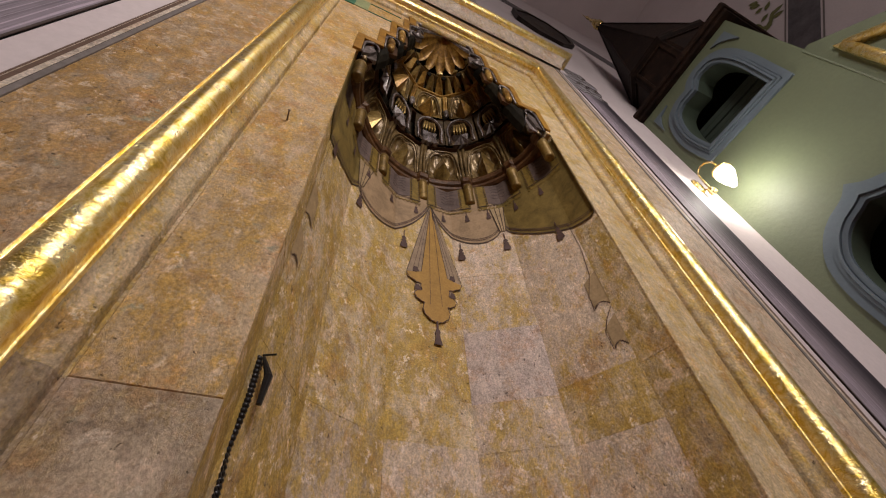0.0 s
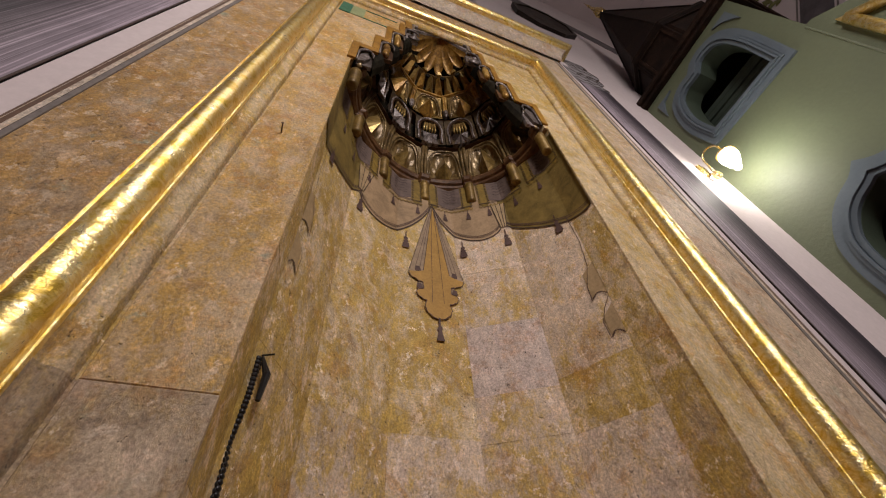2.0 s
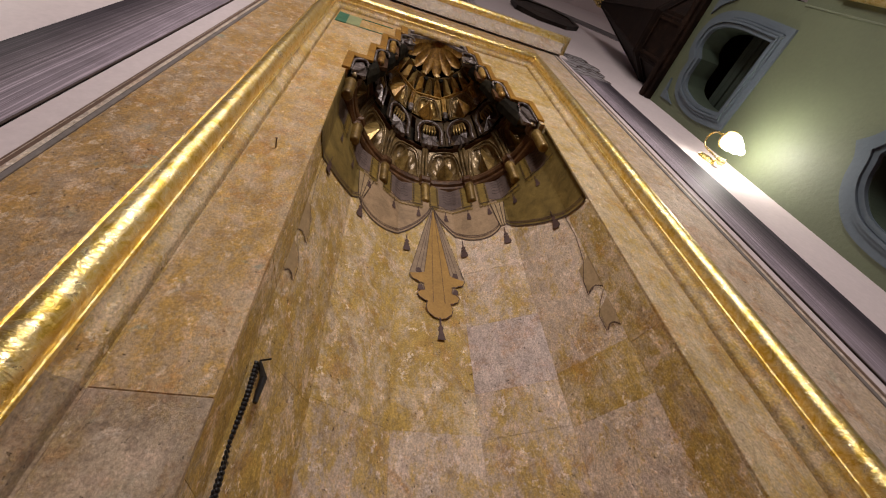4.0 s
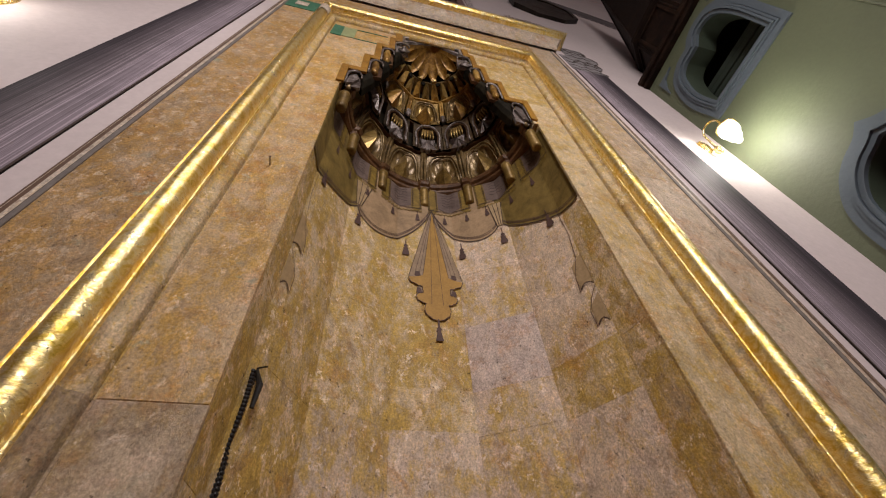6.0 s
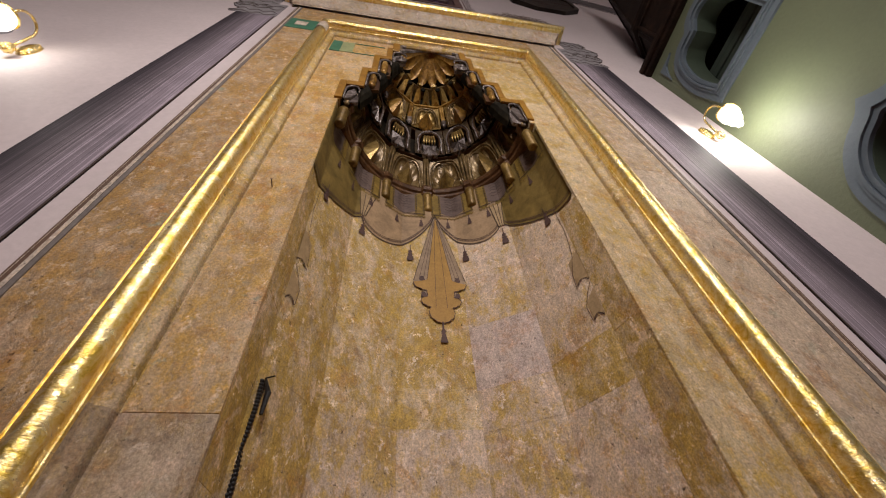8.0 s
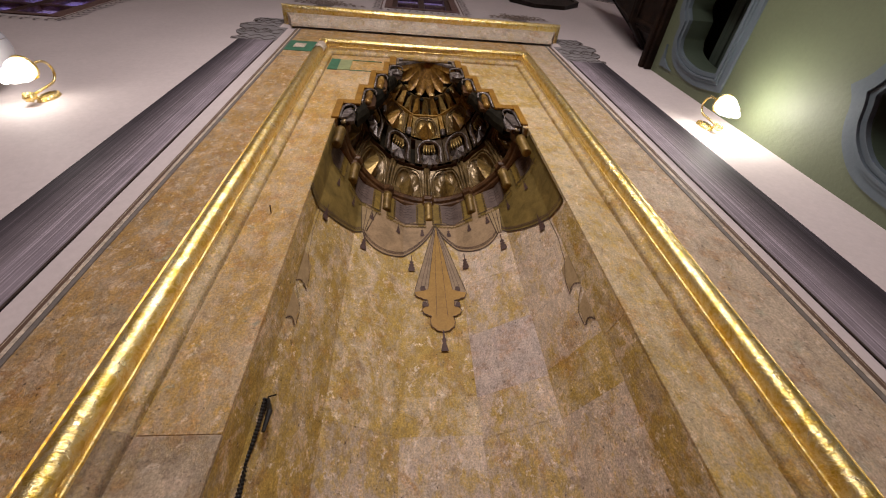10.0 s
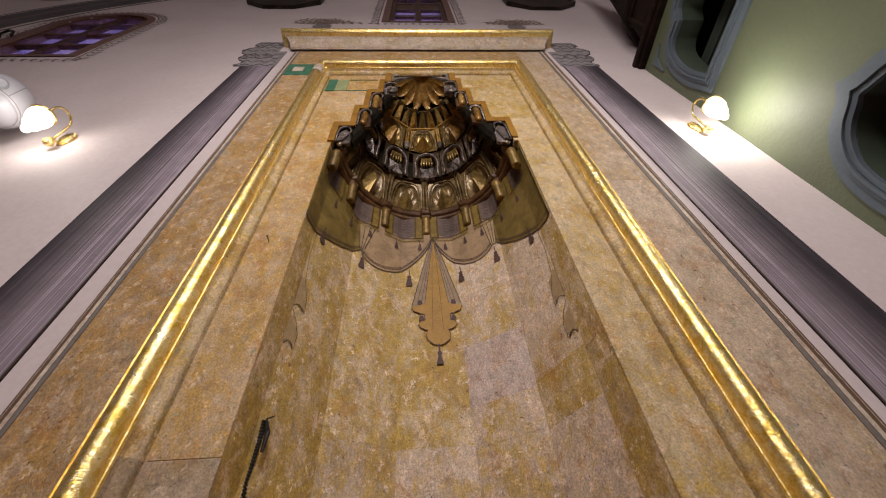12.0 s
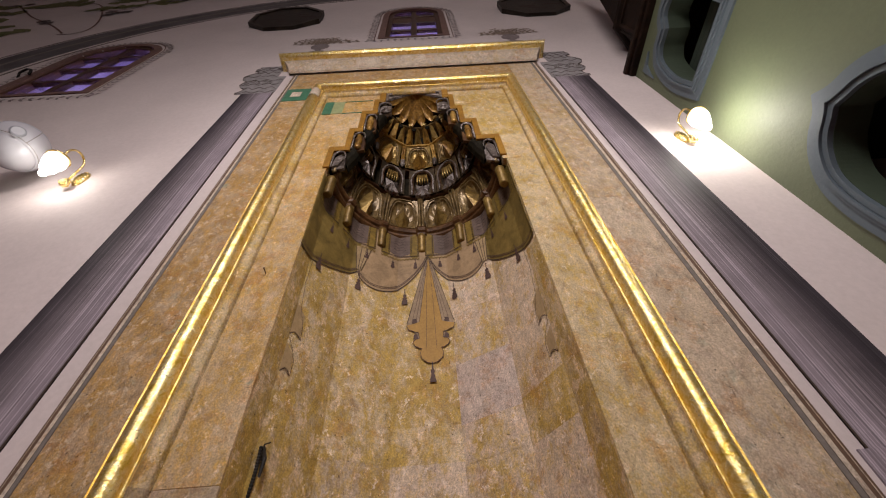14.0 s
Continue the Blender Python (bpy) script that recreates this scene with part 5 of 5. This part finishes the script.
# ---- round camera housing on a bracket ----
dome = thing("security_camera", "white round security camera with a smoked lower dome", "security camera")
dc = Vector((-2.175, -0.26, 3.02))
g = Geo().lathe([(0.138 * math.cos(a), 0.138 * math.sin(a)) for a in (math.pi * (-0.15 + 0.64 * i / 14) for i in range(15))], dc, 28).make("housing", PLASTIC, dome, smooth=True)
Geo().lathe([(0.001, -0.135)] + [(0.134 * math.cos(a), 0.134 * math.sin(a)) for a in (math.pi * (-0.48 + 0.34 * i / 8) for i in range(9))], dc, 28).make("dome", PLASTIC, dome, smooth=True)
Geo().lathe([(0.122, -0.003), (0.1265, -0.002), (0.1265, 0.002), (0.122, 0.003)], dc + Vector((0, 0, -0.055)), 28).make("seam", GREYLINE, dome)
Geo().lathe([(0.03, 0), (0.034, 0.006), (0.034, 0.012), (0.026, 0.016)], dc + Vector((0.089, -0.092, -0.03)), 16, (0.7, -0.7, -0.2)).make("lens_ring", SMOKED, dome)
Geo().tube([dc + Vector((0, 0.05, 0.12)), dc + Vector((0, 0.12, 0.14)), (dc.x, WY + 0.01, dc.z + 0.14)], 0.03, 12).make("bracket", PLASTIC, dome, smooth=True)
Geo().lathe([(0.002, 0.03), (0.055, 0.03), (0.06, 0.02), (0.06, 0.0)], (dc.x, WY, dc.z + 0.14), 20, (0, -1, 0)).make("wall_plate", PLASTIC, dome, smooth=True)
Geo().tube([dc + Vector((0.1375 * math.cos(a) * 0.94, -0.1375 * math.cos(a) * 0.34, 0.1375 * math.sin(a))) for a in (math.pi * (-0.14 + 0.6 * i / 12) for i in range(13))], 0.0016, 5).make("meridian_seam", GREYLINE, dome)

# ---- pulpit tower beside the niche ----
MX = 1.82
minbar = thing("minbar", "green plastered pulpit tower with blue-grey framed openings", "pulpit")


def spline(pts, n=5):
    """A closed curve through the points; a point given twice stays a corner."""
    out, m = [], len(pts)
    for i in range(m):
        p0, p1, p2, p3 = (Vector(pts[(i + q) % m]) for q in (-1, 0, 1, 2))
        if (p1 - p2).length < 1e-6:
            continue
        if (p0 - p1).length < 1e-6:
            p0 = p1 - (p2 - p1)
        if (p3 - p2).length < 1e-6:
            p3 = p2 + (p2 - p1)
        for q in range(n):
            t = q / n
            out.append(tuple(0.5 * ((2 * p1) + (p2 - p0) * t + (2 * p0 - 5 * p1 + 4 * p2 - p3) * t * t + (3 * p1 - p0 - 3 * p2 + p3) * t ** 3)))
    return out


def shrink(poly, d):
    """The outline moved inwards by d, with what would fold over itself at sharp corners left out."""
    if d <= 0:
        return list(poly)
    n, out = len(poly), []
    V = [Vector(p) for p in poly]

    def gap(p):
        best = 9.0
        for a, b in zip(V, V[1:] + V[:1]):
            e = b - a
            t = max(0.0, min(1.0, (p - a).dot(e) / max(e.length_squared, 1e-12)))
            best = min(best, (p - a - e * t).length)
        return best

    for i in range(n):
        a, b, e = V[i - 1], V[i], V[(i + 1) % n]
        d0, d1 = (b - a).normalized(), (e - b).normalized()
        t = (d0 + d1).normalized()
        cut = max(0.35, t.dot(d0))
        p = b + Vector((-t.y, t.x)) * d / cut
        if gap(p) > d * 0.97:
            out.append(tuple(p))
    return out


def signed(poly):
    return sum(a[0] * b[1] - b[0] * a[1] for a, b in zip(poly, poly[1:] + poly[:1]))


up_pts = [(-0.19, 3.295), (-0.19, 3.295), (-0.15, 3.56), (-0.165, 3.76), (-0.22, 3.91), (-0.33, 3.985), (-0.44, 3.99), (-0.44, 3.99), (-0.50, 4.045), (-0.60, 4.065), (-0.72, 4.02), (-0.79, 3.90), (-0.815, 3.71), (-0.812, 3.50), (-0.805, 3.30), (-0.805, 3.30)]
low_pts = [(-0.487, 2.54), (-0.487, 2.54), (-0.43, 2.49), (-0.34, 2.45), (-0.26, 2.385), (-0.19, 2.275), (-0.162, 2.13), (-0.165, 1.95), (-0.19, 1.70), (-0.19, 1.70), (-0.78, 1.70), (-0.78, 1.70), (-0.81, 1.95), (-0.812, 2.13), (-0.785, 2.275), (-0.715, 2.385), (-0.635, 2.45), (-0.545, 2.49)]
UP = spline(up_pts)
LOW = [(-0.487 + (u + 0.487) * 1.04, 2.1 + (v - 2.1) * 1.04) for u, v in spline(low_pts)]
if signed(UP) < 0:
    UP = UP[::-1]
if signed(LOW) < 0:
    LOW = LOW[::-1]
UP_HOLE, LOW_HOLE = shrink(UP, 0.095), shrink(LOW, 0.095)
side_out = [(WY + 0.005, 0), (WY + 0.005, 4.16), (-0.93, 4.16), (-0.93, 3.38), (-0.93, 0)]
to_side = lambda u, v, w: (MX + w, u, v)  # noqa: E731
plate(side_out, [UP_HOLE, LOW_HOLE], to_side, 0.16).make("tower_wall", GREEN, minbar)
for loop in (UP, LOW):
    for d0, d1, proud, mat in ((0.0, 0.040, 0.016, BLUE), (0.003, 0.097, 0.006, BLUE), (0.0425, 0.056, 0.026, BLUE), (0.0585, 0.072, 0.034, BLUE), (0.075, 0.0985, 0.022, BLUE)):
        plate(shrink(loop, d0), [shrink(loop, d1)], lambda u, v, w, p=proud: (MX - p + w, u, v), proud + 0.004).make("opening_frame", mat, minbar, "blue-grey moulded frame")
# thin lining added over the reveals, shade put into its colour
for loop in (UP, LOW):
    plate(shrink(loop, 0.0935), [shrink(loop, 0.0995)], lambda u, v, w: (MX + 0.006 + w, u, v), 0.150).make("opening_lining", REVEAL, minbar, "green reveal darkened in colour for its shade")
# inside of the tower, its shade put into a darker green
Geo().box(MX + 0.95, MX + 1.1, -0.93, WY + 0.005, 0, 4.16).make("tower_far_wall", SHADED_GREEN, minbar)
Geo().box(MX + 0.16, MX + 0.95, -0.93, -0.80, 0, 4.16).make("tower_front_wall", SHADED_GREEN, minbar)
Geo().box(MX + 0.16, MX + 0.95, -0.80, WY + 0.005, 2.66, 2.86).make("platform", SHADED_GREEN, minbar)
# louvred rail boards inside the upper opening, in the same shade-darkened green
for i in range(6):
    Geo().box(MX + 0.162 + 0.006 * (i % 2), MX + 0.195, -0.795, -0.10, 3.47 + 0.052 * i, 3.517 + 0.052 * i, 0.004).make("rail_board", SHADED_GREEN, minbar)
# corner blocks in the spandrels
for pts in ([(-0.865, 3.90), (-0.865, 4.07), (-0.74, 4.075), (-0.80, 4.03), (-0.84, 3.96)], [(-0.145, 3.88), (-0.145, 4.05), (-0.29, 4.055), (-0.20, 4.02), (-0.165, 3.95)]):
    plate(pts, [], lambda u, v, w: (MX - 0.014 + w, u, v), 0.016).make("spandrel_block", BLUE, minbar, "blue-grey painted corner ornament")
Geo().box(MX - 0.05, MX + 1.14, -0.985, WY + 0.003, 4.16, 4.20, 0.006).make("top_board", WALNUT, minbar, "dark walnut cornice board")
Geo().box(MX - 0.075, MX + 1.16, -1.01, WY + 0.003, 4.20, 4.255, 0.01).make("top_board", WALNUT, minbar)
# stair balustrade, falling away from the wall, with gilt-framed panels
stair = [(-0.925, 0), (-0.925, 3.40), (-0.96, 3.40), (-3.6, 0.75), (-3.6, 0)]
plate(stair, [], lambda u, v, w: (MX + 0.012 + w, u, v), 0.12).make("balustrade", GREEN, minbar)
Geo().tube([(MX, -0.918, 0), (MX, -0.918, 3.38)], 0.006, 6).make("corner_bead", GREEN, minbar)
panel_o = [(-0.985, 2.45), (-0.985, 3.245), (-1.75, 2.48), (-1.75, 1.68)]
panel_i = [(-1.03, 2.54), (-1.03, 3.135), (-1.705, 2.46), (-1.705, 1.80)]
plate(panel_o, [panel_i], lambda u, v, w: (MX - 0.004 + w, u, v), 0.018).make("gilt_panel_frame", GOLD, minbar, "gilded panel frame", )
ring = [(MX - 0.004, (p[0] + q[0]) / 2, (p[1] + q[1]) / 2) for p, q in zip(panel_o, panel_i)]
for p, q in zip(ring, ring[1:] + ring[:1]):
    Geo().tube([p, q], 0.028, 10).make("gilt_roll", GOLD, minbar, smooth=True)
# canopy: octagonal drum and spire of dark wood
canopy = thing("pulpit_canopy", "dark walnut octagonal canopy with pointed roof and gilt finial", "canopy")
CX, CYC = MX + 0.46, -0.47


def octa(r, z, rot=math.pi / 8):
    return [(CX + r * math.cos(rot + math.pi / 4 * i), CYC + r * math.sin(rot + math.pi / 4 * i), z) for i in range(8)]


def octa_loft(rows):
    g = Geo()
    for r, z in rows:
        g.v += octa(r, z)
    n = len(rows)
    g.f = [(8 * i + j, 8 * i + (j + 1) % 8, 8 * i + 8 + (j + 1) % 8, 8 * i + 8 + j) for i in range(n - 1) for j in range(8)] + [tuple(range(8)), tuple(range(8 * n - 8, 8 * n))]
    return g


octa_loft([(0.44, 4.255), (0.44, 4.80)]).make("drum", WALNUT, canopy)
octa_loft([(0.445, 4.78), (0.475, 4.80), (0.48, 4.84), (0.455, 4.86)]).make("drum_cornice", WALNUT, canopy)
octa_loft([(0.44, 4.86), (0.30, 5.55), (0.16, 6.25), (0.035, 6.90)]).make("spire", WALNUT, canopy)
for i in range(8):
    a, b = octa(0.443, 4.30)[i], octa(0.443, 4.30)[(i + 1) % 8]
    A, B = Vector(a), Vector(b)
    e = (B - A).normalized()
    up = Vector((0, 0, 1))
    nrm = e.cross(up)
    g = Geo()
    for p, q, w in ((A + e * 0.03, A + e * 0.03 + up * 0.46, 0.016), (B - e * 0.03, B - e * 0.03 + up * 0.46, 0.016), (A + e * 0.03, B - e * 0.03, 0.016), (A + e * 0.03 + up * 0.46, B - e * 0.03 + up * 0.46, 0.016)):
        g.tube([p, q], w, 4)
    g.make("panel_frame", WALNUT, canopy)
    s0, s1 = Vector(octa(0.44, 4.86)[i]), Vector(octa(0.035, 6.90)[i])
    Geo().tube([s0, s1], 0.010, 5).make("spire_rib", WALNUT, canopy)
Geo().lathe([(0.03, 6.88), (0.06, 6.91), (0.035, 6.94), (0.065, 7.00), (0.03, 7.06), (0.045, 7.12), (0.02, 7.18), (0.028, 7.24), (0.012, 7.32), (0.022, 7.42), (0.008, 7.5), (0.003, 7.68)], (CX, CYC, 0), 14).make("finial", BRASS, canopy, "gilded turned finial", True)

# ---- cut stones: niche courses, inner panel, outer face ----
rs = random.Random(11)
LEVELS = [0.0, 0.42, 0.80, 1.17, 1.50, 1.668, 1.95, 2.27, 2.60, 3.0]
PALE = {(2, 3), (3, 3), (4, 3), (2, 2), (3, 2), (4, 2), (5, 3), (4, 4), (4, 6), (4, 7), (5, 6), (5, 7), (5, 5)}
for i, (a, b) in enumerate(zip(CORNERS, CORNERS[1:])):
    e = (b - a).normalized()
    nrm = Vector((e.y, -e.x, 0))
    a = a + Vector((0, 0.012 if i == 0 else 0, 0))
    b = b + Vector((0, 0.012 if i == len(CORNERS) - 2 else 0, 0))
    lev = [LEVELS[0]] + [z + rs.uniform(-0.012, 0.012) for z in LEVELS[1:-1]] + [LEVELS[-1]]
    for j, (z0, z1) in enumerate(zip(lev, lev[1:])):
        up0, up1 = Vector((0, 0, z0)), Vector((0, 0, z1))
        push = nrm * rs.uniform(-0.0006, 0.0006)
        m = MAUVESTONE if (i, j) == (4, 5) else (BARE if (i, j) in PALE else NICHE)
        stone("niche_stone", [a + up0 + push, b + up0 + push, b + up1 + push, a + up1 + push], nrm, m, mihrab, 0.05, 0.0003, 0.0)
for s in (-1, 1):
    lev = [0.0, 0.66, 1.298, 3.05] if s < 0 else [0.0, 0.50, 3.05]
    for j, (z0, z1) in enumerate(zip(lev, lev[1:])):
        x0, x1 = sorted((-JAMB_L, -0.7275)) if s < 0 else (JAMB_R, 0.7365)
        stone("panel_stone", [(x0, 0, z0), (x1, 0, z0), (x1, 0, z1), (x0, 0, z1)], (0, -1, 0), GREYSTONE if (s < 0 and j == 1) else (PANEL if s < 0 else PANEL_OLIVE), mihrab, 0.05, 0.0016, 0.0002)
    for k, (h, za, zb) in enumerate(STEPS[s]):
        x0, x1 = sorted((s * (h - 0.03), -0.7275 if s < 0 else 0.7365))
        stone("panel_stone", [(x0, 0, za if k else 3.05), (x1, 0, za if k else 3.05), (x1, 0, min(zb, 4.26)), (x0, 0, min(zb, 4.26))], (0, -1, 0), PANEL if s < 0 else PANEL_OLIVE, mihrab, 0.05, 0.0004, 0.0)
    lev = [0.0, 4.66] if s < 0 else [0.0, 2.45, 4.66]
    for j, (z0, z1) in enumerate(zip(lev, lev[1:])):
        x0, x1 = sorted((s * ((GX if s < 0 else GX_R) + 0.0340), s * (EDGE_L if s < 0 else EDGE_R)))
        zt = z1
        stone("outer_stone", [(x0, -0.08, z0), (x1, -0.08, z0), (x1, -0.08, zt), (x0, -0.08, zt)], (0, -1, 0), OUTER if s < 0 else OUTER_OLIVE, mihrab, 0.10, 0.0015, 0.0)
stone("lintel_stone", [(-(GX + 0.0340), -0.08, GZ + 0.0340), (GX_R + 0.0340, -0.08, GZ + 0.0340), (GX_R + 0.0340, -0.08, 4.66), (-(GX + 0.0340), -0.08, 4.66)], (0, -1, 0), OUTER, mihrab, 0.10, 0.0015, 0.0)
